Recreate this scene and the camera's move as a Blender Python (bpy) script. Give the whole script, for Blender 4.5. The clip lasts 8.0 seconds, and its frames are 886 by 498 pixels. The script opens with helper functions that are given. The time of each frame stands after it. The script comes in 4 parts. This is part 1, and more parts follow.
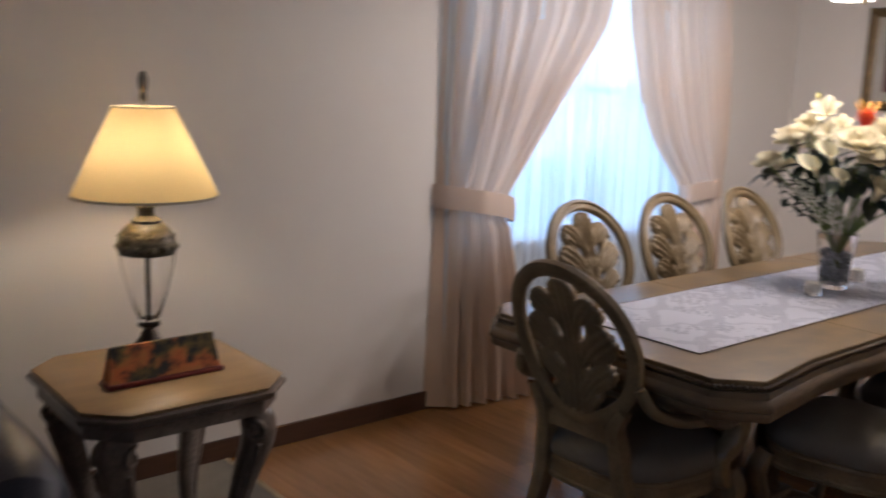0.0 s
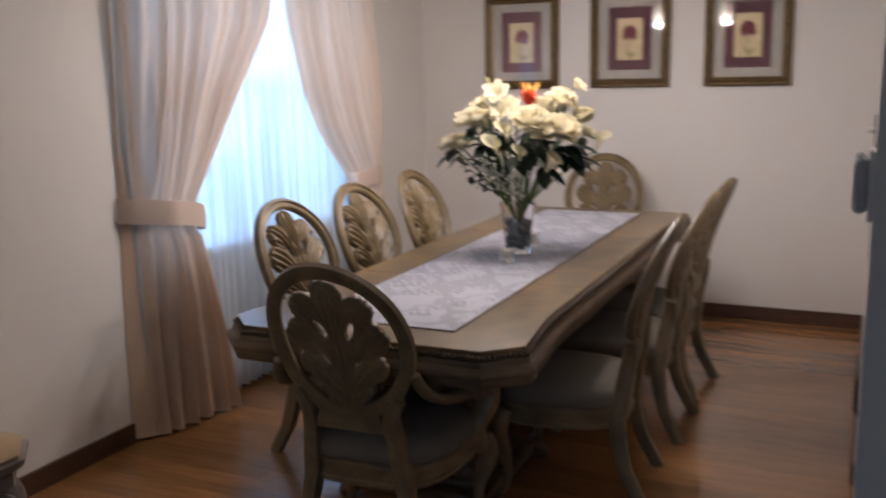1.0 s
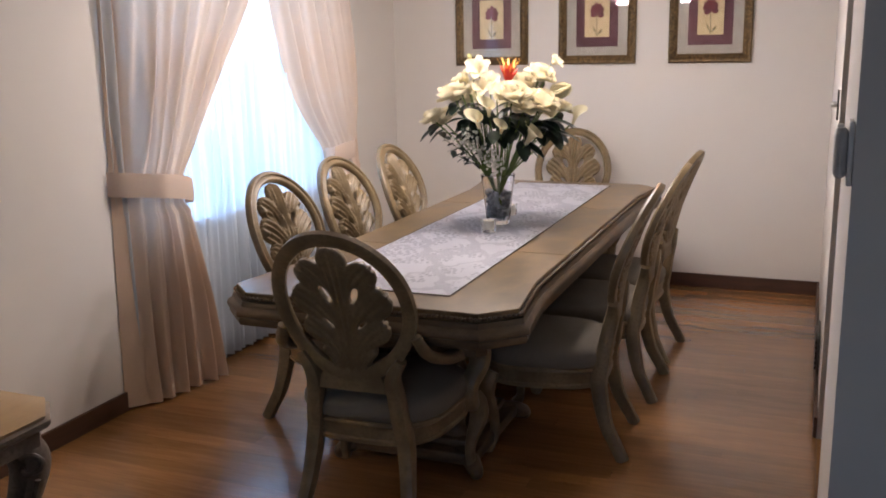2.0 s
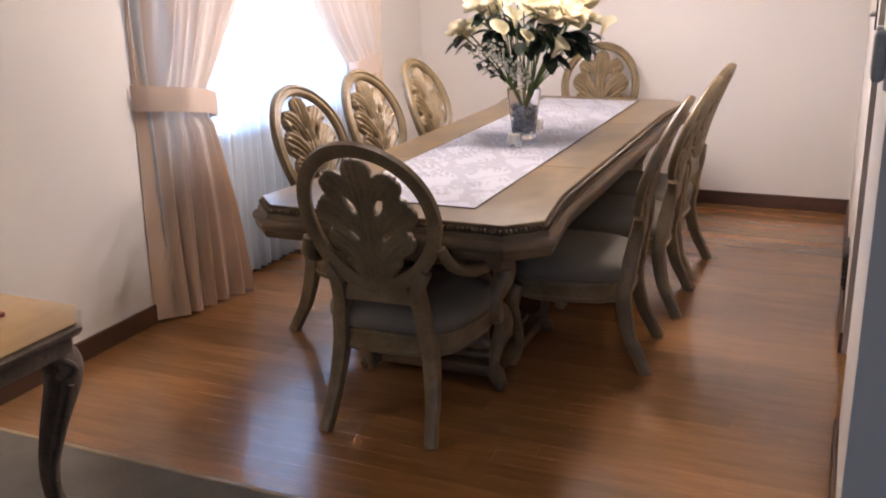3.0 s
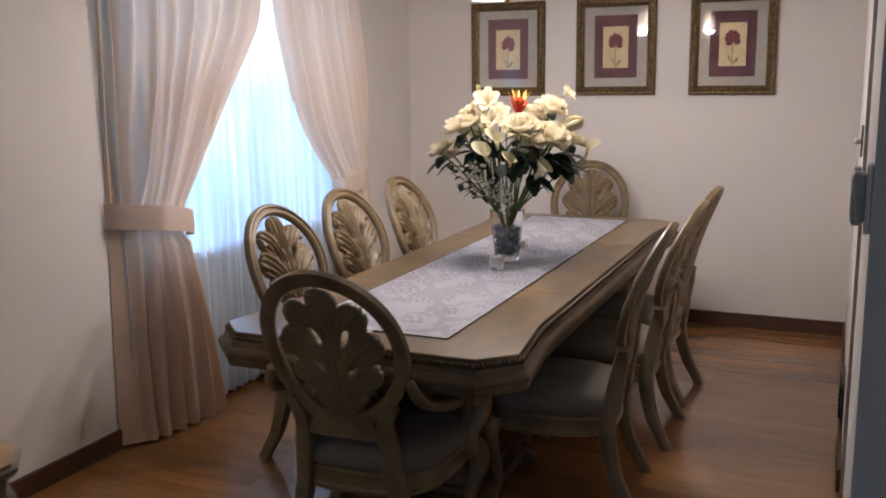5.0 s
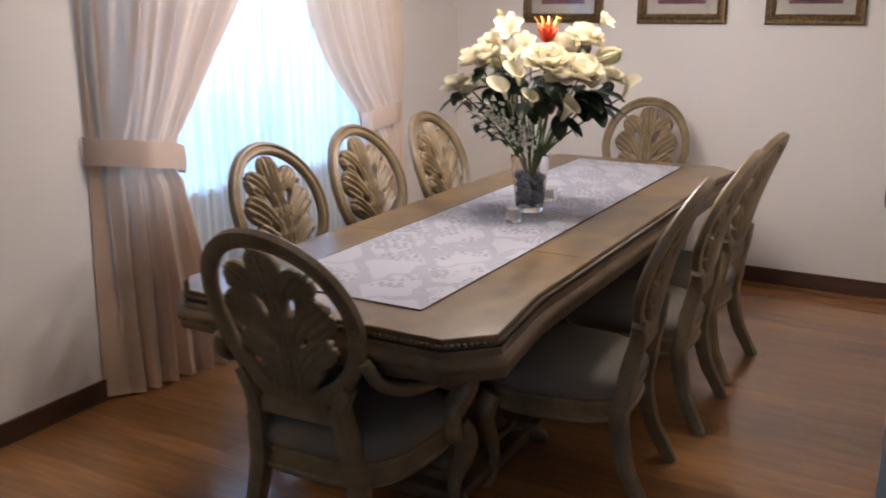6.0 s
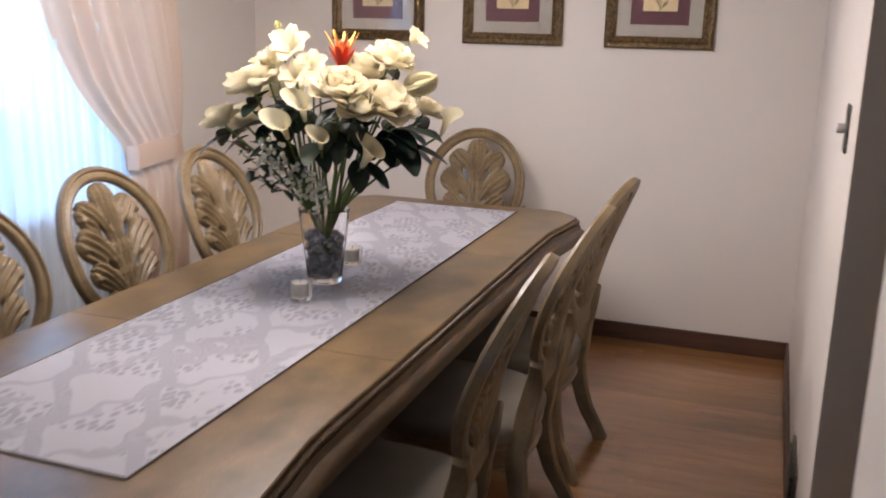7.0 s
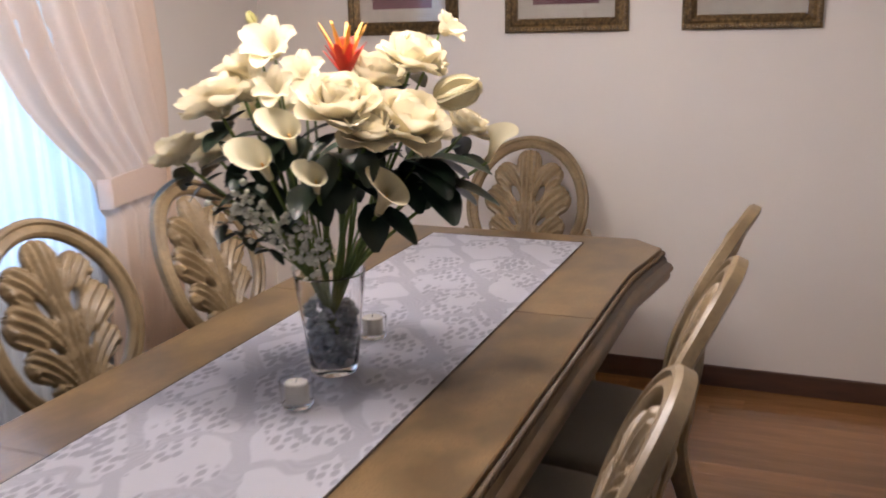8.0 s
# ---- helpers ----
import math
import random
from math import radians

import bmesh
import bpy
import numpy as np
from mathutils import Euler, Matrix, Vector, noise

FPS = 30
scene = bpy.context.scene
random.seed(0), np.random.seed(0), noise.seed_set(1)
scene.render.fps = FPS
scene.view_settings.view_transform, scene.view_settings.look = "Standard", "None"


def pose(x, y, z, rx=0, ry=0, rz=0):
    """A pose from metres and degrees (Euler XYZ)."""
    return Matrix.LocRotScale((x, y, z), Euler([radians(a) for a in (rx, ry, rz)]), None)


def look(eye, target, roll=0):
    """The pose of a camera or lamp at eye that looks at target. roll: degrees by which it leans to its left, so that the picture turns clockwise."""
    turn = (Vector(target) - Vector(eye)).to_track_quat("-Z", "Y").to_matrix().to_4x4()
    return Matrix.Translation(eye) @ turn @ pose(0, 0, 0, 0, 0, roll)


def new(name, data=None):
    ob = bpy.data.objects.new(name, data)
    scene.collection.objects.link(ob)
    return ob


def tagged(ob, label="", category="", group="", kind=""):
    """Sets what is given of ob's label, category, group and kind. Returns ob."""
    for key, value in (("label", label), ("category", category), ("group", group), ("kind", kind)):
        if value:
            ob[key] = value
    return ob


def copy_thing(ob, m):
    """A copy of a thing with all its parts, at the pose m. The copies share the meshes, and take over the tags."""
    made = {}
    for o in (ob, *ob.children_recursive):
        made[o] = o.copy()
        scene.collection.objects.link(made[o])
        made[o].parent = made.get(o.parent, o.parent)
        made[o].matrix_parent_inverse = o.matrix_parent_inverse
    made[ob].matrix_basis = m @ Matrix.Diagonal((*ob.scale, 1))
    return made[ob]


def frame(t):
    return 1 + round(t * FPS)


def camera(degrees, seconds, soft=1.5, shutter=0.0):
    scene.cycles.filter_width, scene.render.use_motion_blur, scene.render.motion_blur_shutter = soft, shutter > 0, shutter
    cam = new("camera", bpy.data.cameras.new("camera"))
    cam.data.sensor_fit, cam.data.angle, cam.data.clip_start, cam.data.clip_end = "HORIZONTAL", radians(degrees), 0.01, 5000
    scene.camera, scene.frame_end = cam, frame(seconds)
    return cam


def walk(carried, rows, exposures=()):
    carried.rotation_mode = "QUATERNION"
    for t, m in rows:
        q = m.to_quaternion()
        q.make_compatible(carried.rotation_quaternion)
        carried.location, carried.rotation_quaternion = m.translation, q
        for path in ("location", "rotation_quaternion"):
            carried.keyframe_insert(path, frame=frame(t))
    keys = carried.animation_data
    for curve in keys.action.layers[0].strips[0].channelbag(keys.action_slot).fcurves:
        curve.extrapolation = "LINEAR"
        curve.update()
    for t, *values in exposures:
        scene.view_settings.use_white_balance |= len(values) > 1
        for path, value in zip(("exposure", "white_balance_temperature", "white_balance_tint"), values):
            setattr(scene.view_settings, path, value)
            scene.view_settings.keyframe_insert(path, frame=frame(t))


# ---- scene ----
cam = camera(51.3, 8.0, soft=1.8, shutter=0.5)
PATH = [
    (0, (0.361, 0.23, 1.557), (1.619, 1.742, 1.194), 1.9),
    (0.5, (0.357, 0.439, 1.581), (1.897, 1.661, 1.214), -0.3),
    (1, (0.1, 0.615, 1.58), (1.878, 1.45, 1.202), -1.3),
    (1.2, (-0.009, 0.687, 1.592), (1.808, 1.418, 1.185), -1.1),
    (2.5, (-0.104, 0.689, 1.566), (1.681, 1.454, 1.089), -1.5),
    (3, (-0.097, 0.692, 1.548), (1.652, 1.462, 0.958), -1.4),
    (3.5, (-0.096, 0.691, 1.553), (1.655, 1.426, 0.924), -1.2),
    (4, (-0.092, 0.694, 1.587), (1.703, 1.424, 1.091), -0.9),
    (4.2, (-0.09, 0.696, 1.594), (1.718, 1.437, 1.172), -0.6),
    (5.3, (0.236, 0.601, 1.591), (2.025, 1.423, 1.239), -0.3),
    (5.5, (0.37, 0.563, 1.585), (2.087, 1.501, 1.171), -0.6),
    (6, (0.634, 0.559, 1.58), (2.313, 1.515, 1.062), -0.2),
    (6.5, (1.014, 0.665, 1.592), (2.788, 1.442, 1.093), 1.5),
    (7, (1.475, 0.782, 1.564), (3.304, 1.431, 1.082), 1.3),
    (7.5, (1.837, 0.972, 1.562), (3.645, 1.687, 1.089), -1.4),
    (8, (2.249, 1.082, 1.536), (4.043, 1.815, 1.043), -1.5),
]
STOPS = [(0.0, -0.08, 5700, 14), (0.5, -0.12, 5700, 14), (1.2, -0.1, 5750, 14), (2.3, 0.45, 5900, 16), (2.5, 0.54, 5900, 17), (3.0, 0.8, 5950, 19), (3.5, 1.03, 6000, 20), (4.0, 0.62, 5950, 19),
         (5.3, -0.08, 5750, 14), (5.5, 0.0, 5750, 14), (6.0, 0.2, 5750, 14), (7.0, 0.18, 5800, 15), (8.0, 0.12, 5850, 16)]
walk(cam, [(t, look(eye, target, roll)) for t, eye, target, roll in PATH], STOPS)

# ---- light ----
world = bpy.data.worlds.new("sky")
scene.world = world
world.use_nodes = True
wn = world.node_tree.nodes
sky = wn.new("ShaderNodeTexSky")
sky.sky_type, sky.sun_disc = "NISHITA", False
sky.sun_elevation, sky.sun_rotation = radians(38), radians(200)
wn["Background"].inputs[1].default_value = 0.12
world.node_tree.links.new(sky.outputs[0], wn["Background"].inputs[0])


def lamp(name, kind, m, power, colour, **more):
    data = bpy.data.lights.new(name, kind)
    data.energy, data.color = power, colour
    for key, value in more.items():
        if key == "size":
            data.size = value
        elif key == "size_y":
            data.shape, data.size_y = "RECTANGLE", value
        elif key == "radius":
            data.shadow_soft_size = value
        elif key == "angle":
            data.angle = value
    ob = new(name, data)
    ob.matrix_world = m
    return ob


# overcast sun from beyond the living room, sky light in the two window openings
lamp("sun", "SUN", look((-6, -4, 8), (0, 0, 0)), 0.8, (1, 0.95, 0.88), angle=radians(15))
lamp("window_light", "AREA", look((4.08, 4.05, 1.75), (4.08, 3.0, 1.35)), 45, (0.5, 0.73, 1.0), size=2.0, size_y=1.4)
lamp("living_window_light", "AREA", look((-3.3, 0.4, 1.5), (0, 0.4, 1.3)), 8.5, (0.5, 0.69, 1.0), size=1.8, size_y=1.3)
# chandelier bulbs
for k in range(5):
    a = 6.283 * (k + 0.5) / 5
    lamp("chandelier_light", "POINT", pose(3.955 + 0.29 * math.cos(a), 2.05 + 0.29 * math.sin(a), 1.942), 16, (1.0, 0.86, 0.74), radius=0.045)

# ---- materials ----


def mat(name, base, second=None, scale=6.0, rough=0.5, metal=0.0, bump=0.1, fine=90.0, stretch=(1, 1, 1), coat=0.0, sharp=(0.35, 0.65), third=None, vary=0.0, detail=5.0, coat_rough=0.1):
    """A node material: two colours mixed by a broad noise, a third by a finer one, roughness wear and fine relief."""
    m = bpy.data.materials.new(name)
    m.use_nodes = True
    t, b = m.node_tree, m.node_tree.nodes["Principled BSDF"]
    n, link = t.nodes.new, t.links.new
    co, mp = n("ShaderNodeTexCoord"), n("ShaderNodeMapping")
    mp.inputs["Scale"].default_value = stretch
    link(co.outputs["Object"], mp.inputs[0])
    big, small = n("ShaderNodeTexNoise"), n("ShaderNodeTexNoise")
    for tex, s in ((big, scale), (small, fine)):
        tex.inputs["Scale"].default_value, tex.inputs["Detail"].default_value = s, detail
        link(mp.outputs[0], tex.inputs["Vector"])
    ramp = n("ShaderNodeValToRGB")
    second = second or tuple(c * 0.82 for c in base)
    ramp.color_ramp.elements[0].position, ramp.color_ramp.elements[1].position = sharp
    ramp.color_ramp.elements[0].color, ramp.color_ramp.elements[1].color = (*second, 1), (*base, 1)
    link(big.outputs["Fac"], ramp.inputs[0])
    mix = n("ShaderNodeMix")
    mix.data_type = "RGBA"
    third = third or tuple(c * 0.85 for c in base)
    mix.inputs["B"].default_value = (*third, 1)
    r2 = n("ShaderNodeMapRange")
    r2.inputs["From Min"].default_value, r2.inputs["From Max"].default_value, r2.inputs["To Max"].default_value = 0.45, 0.75, 0.7
    link(small.outputs["Fac"], r2.inputs["Value"])
    link(r2.outputs[0], mix.inputs["Factor"])
    link(ramp.outputs[0], mix.inputs["A"])
    last = mix.outputs["Result"]
    if vary:
        info, hsv, mr = n("ShaderNodeObjectInfo"), n("ShaderNodeHueSaturation"), n("ShaderNodeMapRange")
        mr.inputs["To Min"].default_value, mr.inputs["To Max"].default_value = 1 - vary, 1 + vary
        link(info.outputs["Random"], mr.inputs["Value"])
        link(mr.outputs[0], hsv.inputs["Value"])
        link(last, hsv.inputs["Color"])
        last = hsv.outputs[0]
    link(last, b.inputs["Base Color"])
    rr = n("ShaderNodeMapRange")
    rr.inputs["To Min"].default_value, rr.inputs["To Max"].default_value = rough * 0.8, min(1, rough * 1.25)
    link(big.outputs["Fac"], rr.inputs["Value"])
    link(rr.outputs[0], b.inputs["Roughness"])
    bp = n("ShaderNodeBump")
    bp.inputs["Strength"].default_value, bp.inputs["Distance"].default_value = bump, 0.004
    link(small.outputs["Fac"], bp.inputs["Height"])
    link(bp.outputs[0], b.inputs["Normal"])
    b.inputs["Metallic"].default_value = metal
    b.inputs["Coat Weight"].default_value = coat
    b.inputs["Coat Roughness"].default_value = coat_rough
    return m


def glass(name, colour=(1, 1, 1), rough=0.0, ior=1.45):
    m = bpy.data.materials.new(name)
    m.use_nodes = True
    b = m.node_tree.nodes["Principled BSDF"]
    b.inputs["Base Color"].default_value = (*colour, 1)
    b.inputs["Roughness"].default_value, b.inputs["IOR"].default_value = rough, ior
    b.inputs["Transmission Weight"].default_value = 1
    return m


def cloth(name, colour, through_share, clear=0.0, fine=400.0):
    """Woven cloth: part scatters back, part lets light through, part is open weave."""
    m = bpy.data.materials.new(name)
    m.use_nodes = True
    t = m.node_tree
    n, link = t.nodes.new, t.links.new
    t.nodes.remove(t.nodes["Principled BSDF"])
    out = t.nodes["Material Output"]
    co, tex, ramp = n("ShaderNodeTexCoord"), n("ShaderNodeTexNoise"), n("ShaderNodeValToRGB")
    mp = n("ShaderNodeMapping")
    mp.inputs["Scale"].default_value = (1, 1, 0.15)
    tex.inputs["Scale"].default_value, tex.inputs["Detail"].default_value = fine, 3
    ramp.color_ramp.elements[0].color, ramp.color_ramp.elements[1].color = (*[c * 0.86 for c in colour], 1), (*colour, 1)
    link(co.outputs["Object"], mp.inputs[0])
    link(mp.outputs[0], tex.inputs["Vector"])
    link(tex.outputs["Fac"], ramp.inputs[0])
    dif, trn, m1 = n("ShaderNodeBsdfDiffuse"), n("ShaderNodeBsdfTranslucent"), n("ShaderNodeMixShader")
    link(ramp.outputs[0], dif.inputs[0])
    link(ramp.outputs[0], trn.inputs[0])
    m1.inputs[0].default_value = through_share
    link(dif.outputs[0], m1.inputs[1])
    link(trn.outputs[0], m1.inputs[2])
    tra, m2 = n("ShaderNodeBsdfTransparent"), n("ShaderNodeMixShader")
    m2.inputs[0].default_value = clear
    link(m1.outputs[0], m2.inputs[1])
    link(tra.outputs[0], m2.inputs[2])
    link(m2.outputs[0], out.inputs[0])
    return m


def glow(name, colour, strength, base=(0.9, 0.85, 0.75)):
    m = bpy.data.materials.new(name)
    m.use_nodes = True
    b = m.node_tree.nodes["Principled BSDF"]
    b.inputs["Base Color"].default_value = (*base, 1)
    b.inputs["Emission Color"].default_value = (*colour, 1)
    b.inputs["Emission Strength"].default_value = strength
    return m


PLASTER = mat("wall_plaster", (0.74, 0.695, 0.645), (0.71, 0.665, 0.615), 1.3, 0.62, bump=0.12, fine=160, third=(0.72, 0.675, 0.625))
CEILING = mat("ceiling_paint", (0.8, 0.78, 0.74), (0.77, 0.75, 0.71), 2, 0.8, bump=0.25, fine=120)
SKIRT = mat("baseboard_wood", (0.09, 0.042, 0.022), (0.055, 0.026, 0.014), 5, 0.4, bump=0.1, stretch=(1, 1, 6))
OAK = mat("oak_plank", (0.31, 0.148, 0.049), (0.235, 0.108, 0.035), 3.5, 0.24, bump=0.03, fine=60, stretch=(14, 1.1, 1), coat=0.45, third=(0.25, 0.112, 0.036), vary=0.14)
JOINT = mat("floor_joint", (0.2, 0.092, 0.034), None, 8, 0.7)
CARPET = mat("carpet_pile", (0.24, 0.215, 0.18), (0.185, 0.165, 0.14), 5, 0.95, bump=0.9, fine=260, third=(0.14, 0.125, 0.105))
TABLE = mat("antiqued_table_wood", (0.22, 0.141, 0.061), (0.1, 0.063, 0.026), 5.5, 0.3, bump=0.02, fine=120, stretch=(1.1, 1.6, 1), coat=0.15, third=(0.13, 0.077, 0.029), sharp=(0.36, 0.64), detail=3, coat_rough=0.22)
EDGE = mat("glazed_edge_wood", (0.15, 0.094, 0.044), (0.068, 0.042, 0.02), 8, 0.45, bump=0.15, fine=70, stretch=(1.2, 1.2, 3), coat=0.06, third=(0.09, 0.056, 0.03))
CHAIR = mat("limed_chair_wood", (0.25, 0.182, 0.095), (0.15, 0.105, 0.051), 9, 0.44, bump=0.15, fine=80, coat=0.1, third=(0.14, 0.096, 0.048), coat_rough=0.2)
SEAT = mat("seat_fabric", (0.185, 0.16, 0.124), (0.15, 0.13, 0.1), 7, 0.85, bump=0.4, fine=420)
DRAPE = cloth("drape_cloth", (0.79, 0.61, 0.46), 0.31, 0.02)
LINED = cloth("lined_drape_cloth", (0.76, 0.58, 0.44), 0.03)
SHEER = cloth("sheer_cloth", (0.84, 0.9, 0.97), 0.64, 0.12, 300)
TIE = cloth("tieback_cloth", (0.84, 0.68, 0.57), 0.2)
WHITE = mat("white_paint", (0.8, 0.78, 0.75), None, 4, 0.45, bump=0.05)
CLEAR = glass("clear_glass")
PANE = glass("window_glass", (0.97, 0.99, 1.0))

# ---- builders ----


def part(name, bm, material, parent=None, label="", smooth=True):
    """Links a bmesh as one mesh object, under a thing or a part."""
    bmesh.ops.recalc_face_normals(bm, faces=bm.faces)
    me = bpy.data.meshes.new(name)
    bm.to_mesh(me)
    bm.free()
    if smooth:
        me.shade_smooth()
        me.set_sharp_from_angle(angle=radians(38))
    if material:
        me.materials.append(material)
    ob = new(name, me)
    if parent:
        ob.parent = parent
    if label:
        ob["label"] = label
    return ob


def thing(name, label, category, m=None, group=""):
    ob = tagged(new(name), label, category, group)
    ob.empty_display_size = 0.1
    if m is not None:
        ob.matrix_world = m
    return ob


def box(bm, x0, x1, y0, y1, z0, z1, bevel=0.0, seg=2):
    made = bmesh.ops.create_cube(bm, size=1)["verts"]
    for v in made:
        v.co = Vector((x0 + (v.co.x + 0.5) * (x1 - x0), y0 + (v.co.y + 0.5) * (y1 - y0), z0 + (v.co.z + 0.5) * (z1 - z0)))
    if bevel:
        edges = list({e for v in made for e in v.link_edges})
        bmesh.ops.bevel(bm, geom=edges, offset=bevel, segments=seg, affect="EDGES", profile=0.5)
    return bm


def boxed(*size, bevel=0.0, seg=2):
    return box(bmesh.new(), *size, bevel=bevel, seg=seg)


def loft(bm, rings, closed=True, caps=True):
    """Skins rings of equally many points."""
    made = [[bm.verts.new(p) for p in ring] for ring in rings]
    n = len(made[0])
    for a, b in zip(made, made[1:]):
        for i in range(n if closed else n - 1):
            j = (i + 1) % n
            bm.faces.new((a[i], a[j], b[j], b[i]))
    if caps and closed:
        bm.faces.new(made[0][::-1])
        bm.faces.new(made[-1])
    return bm


def lathe(bm, profile, seg=24, x=0.0, y=0.0):
    """Turns a profile of (radius, height) round an upright axis."""
    rings = [[(x + max(r, 1e-4) * math.cos(a), y + max(r, 1e-4) * math.sin(a), z) for a in (2 * math.pi * i / seg for i in range(seg))] for r, z in profile]
    return loft(bm, rings)


def spline(points, steps=8):
    """A smooth line through the points (Catmull-Rom)."""
    p = [Vector(q) for q in points]
    p = [2 * p[0] - p[1], *p, 2 * p[-1] - p[-2]]
    out = []
    for a, b, c, d in zip(p, p[1:], p[2:], p[3:]):
        for k in range(steps):
            t = k / steps
            out.append(0.5 * (2 * b + (c - a) * t + (2 * a - 5 * b + 4 * c - d) * t * t + (3 * b - a - 3 * c + d) * t**3))
    return [*out, p[-2]]


def tube(bm, points, radii, seg=10, flat=1.0, side=None, square=0.0, steps=7):
    """Sweeps a round, oval (flat) or squared section along a smooth line; radii one per point."""
    line = spline(points, steps)
    rr = spline([(r, 0, 0) for r in radii], steps)
    rings, ref = [], Vector(side) if side else Vector((1, 0, 0.01))
    for i, p in enumerate(line):
        way = (line[min(i + 1, len(line) - 1)] - line[max(i - 1, 0)]).normalized()
        u = (ref - way * ref.dot(way)).normalized()
        w = way.cross(u)
        r = rr[i].x
        ring = []
        for k in range(seg):
            a = 2 * math.pi * (k + 0.5) / seg
            c, s = math.cos(a), math.sin(a)
            if square:
                f = (abs(c) ** (2 + square) + abs(s) ** (2 + square)) ** (-1 / (2 + square))
                c, s = c * f, s * f
            ring.append(p + u * (c * r) + w * (s * r * flat))
        rings.append(ring)
    return loft(bm, rings)


def interp(table, v):
    """Reads a table of (key, value) pairs smoothly."""
    return float(np.interp(v, [a for a, _ in table], [b for _, b in table]))


# ---- structure ----
NORTH, EAST, SOUTH, CARPET_END, HIGH = 3.51, 6.01, 0.61, 1.978, 2.44


def structure(name, bm, material, label, parent=None):
    return tagged(part(name, bm, material, parent, smooth=False), label, kind="structure")


# window wall with its opening
WX0, WX1, WZ0, WZ1 = 3.15, 5.08, 0.78, 2.2
bm = bmesh.new()
box(bm, -3.2, WX0, NORTH, NORTH + 0.16, 0, HIGH)
box(bm, WX1, EAST + 0.15, NORTH, NORTH + 0.16, 0, HIGH)
box(bm, WX0, WX1, NORTH, NORTH + 0.16, 0, WZ0)
box(bm, WX0, WX1, NORTH, NORTH + 0.16, WZ1, HIGH)
structure("wall_north", bm, PLASTER, "cream painted plaster wall with a window opening")
structure("wall_east", boxed(EAST, EAST + 0.15, SOUTH - 0.16, NORTH, 0, HIGH), PLASTER, "cream painted plaster wall hung with three pictures")
# side wall: a short piece, a doorway, then on to the corner
DX0, DX1, CAP = 2.92, 3.7, 2.05
bm = bmesh.new()
box(bm, DX1, EAST, SOUTH - 0.16, SOUTH, 0, HIGH)
box(bm, CAP, DX0, SOUTH - 0.16, SOUTH, 0, HIGH)
box(bm, DX0, DX1, SOUTH - 0.16, SOUTH, 2.05, HIGH)
structure("wall_south", bm, PLASTER, "cream painted plaster wall with an open doorway")
# living room and hall round it
structure("wall_living", boxed(CAP, CAP + 0.16, -0.75, SOUTH - 0.16, 0, HIGH), PLASTER, "cream painted plaster wall of the living room")
structure("wall_living_south", boxed(-3.2, EAST + 0.15, -3.16, -3.0, 0, HIGH), PLASTER, "cream painted plaster wall of the living room")
structure("wall_hall_east", boxed(EAST, EAST + 0.15, -3.0, SOUTH - 0.16, 0, HIGH), PLASTER, "cream painted plaster wall of the hall")
bm = bmesh.new()
box(bm, -3.2, -3.0, -3.0, -0.55, 0, HIGH)
box(bm, -3.2, -3.0, 1.35, NORTH, 0, HIGH)
box(bm, -3.2, -3.0, -0.55, 1.35, 0, 0.8)
box(bm, -3.2, -3.0, -0.55, 1.35, 2.15, HIGH)
structure("wall_west", bm, PLASTER, "cream painted plaster wall with a window opening")
structure("ceiling", boxed(-3.2, EAST + 0.15, -3.16, NORTH + 0.16, HIGH, HIGH + 0.12), CEILING, "white painted ceiling")
floor = structure("floor", boxed(CARPET_END, EAST, -3.0, NORTH, -0.12, -0.008), JOINT, "varnished honey oak strip floor")
structure("carpet", boxed(-3.0, CARPET_END - 0.02, -3.0, NORTH, -0.12, 0.006), CARPET, "worn grey-brown cut-pile carpet of the living room")
structure("carpet_edge_trim", boxed(CARPET_END - 0.02, CARPET_END, -3.0, NORTH, -0.1, 0.008, bevel=0.003), mat("edge_strip", (0.45, 0.34, 0.2), None, 10, 0.4), "pale metal strip along the carpet edge")


def skirting(x0, x1, y0, y1):
    bm = boxed(x0, x1, y0, y1, 0, 0.09, bevel=0.004)
    structure("baseboard", bm, SKIRT, "dark stained wooden baseboard")


skirting(-3.0, EAST, NORTH - 0.014, NORTH)
skirting(EAST - 0.014, EAST, SOUTH, NORTH - 0.014)
skirting(DX1 + 0.002, EAST - 0.014, SOUTH, SOUTH + 0.014)
skirting(CAP + 0.01, DX0 - 0.01, SOUTH, SOUTH + 0.014)

# window: frame, sash bars and panes in the opening
win = tagged(new("window_1"), "white framed window behind sheer curtains", kind="structure")
ym = NORTH + 0.08
for a, b, c, d in ((WX0, WX1, WZ0, WZ0 + 0.05), (WX0, WX1, WZ1 - 0.05, WZ1), (WX0, WX0 + 0.05, WZ0 + 0.05, WZ1 - 0.05), (WX1 - 0.05, WX1, WZ0 + 0.05, WZ1 - 0.05)):
    part("window_frame", boxed(a, b, ym - 0.04, ym + 0.04, c, d, bevel=0.004), WHITE, win)
part("sash_bar", boxed(4.07, 4.09, ym - 0.03, ym + 0.03, WZ0 + 0.05, WZ1 - 0.05, bevel=0.004), WHITE, win)
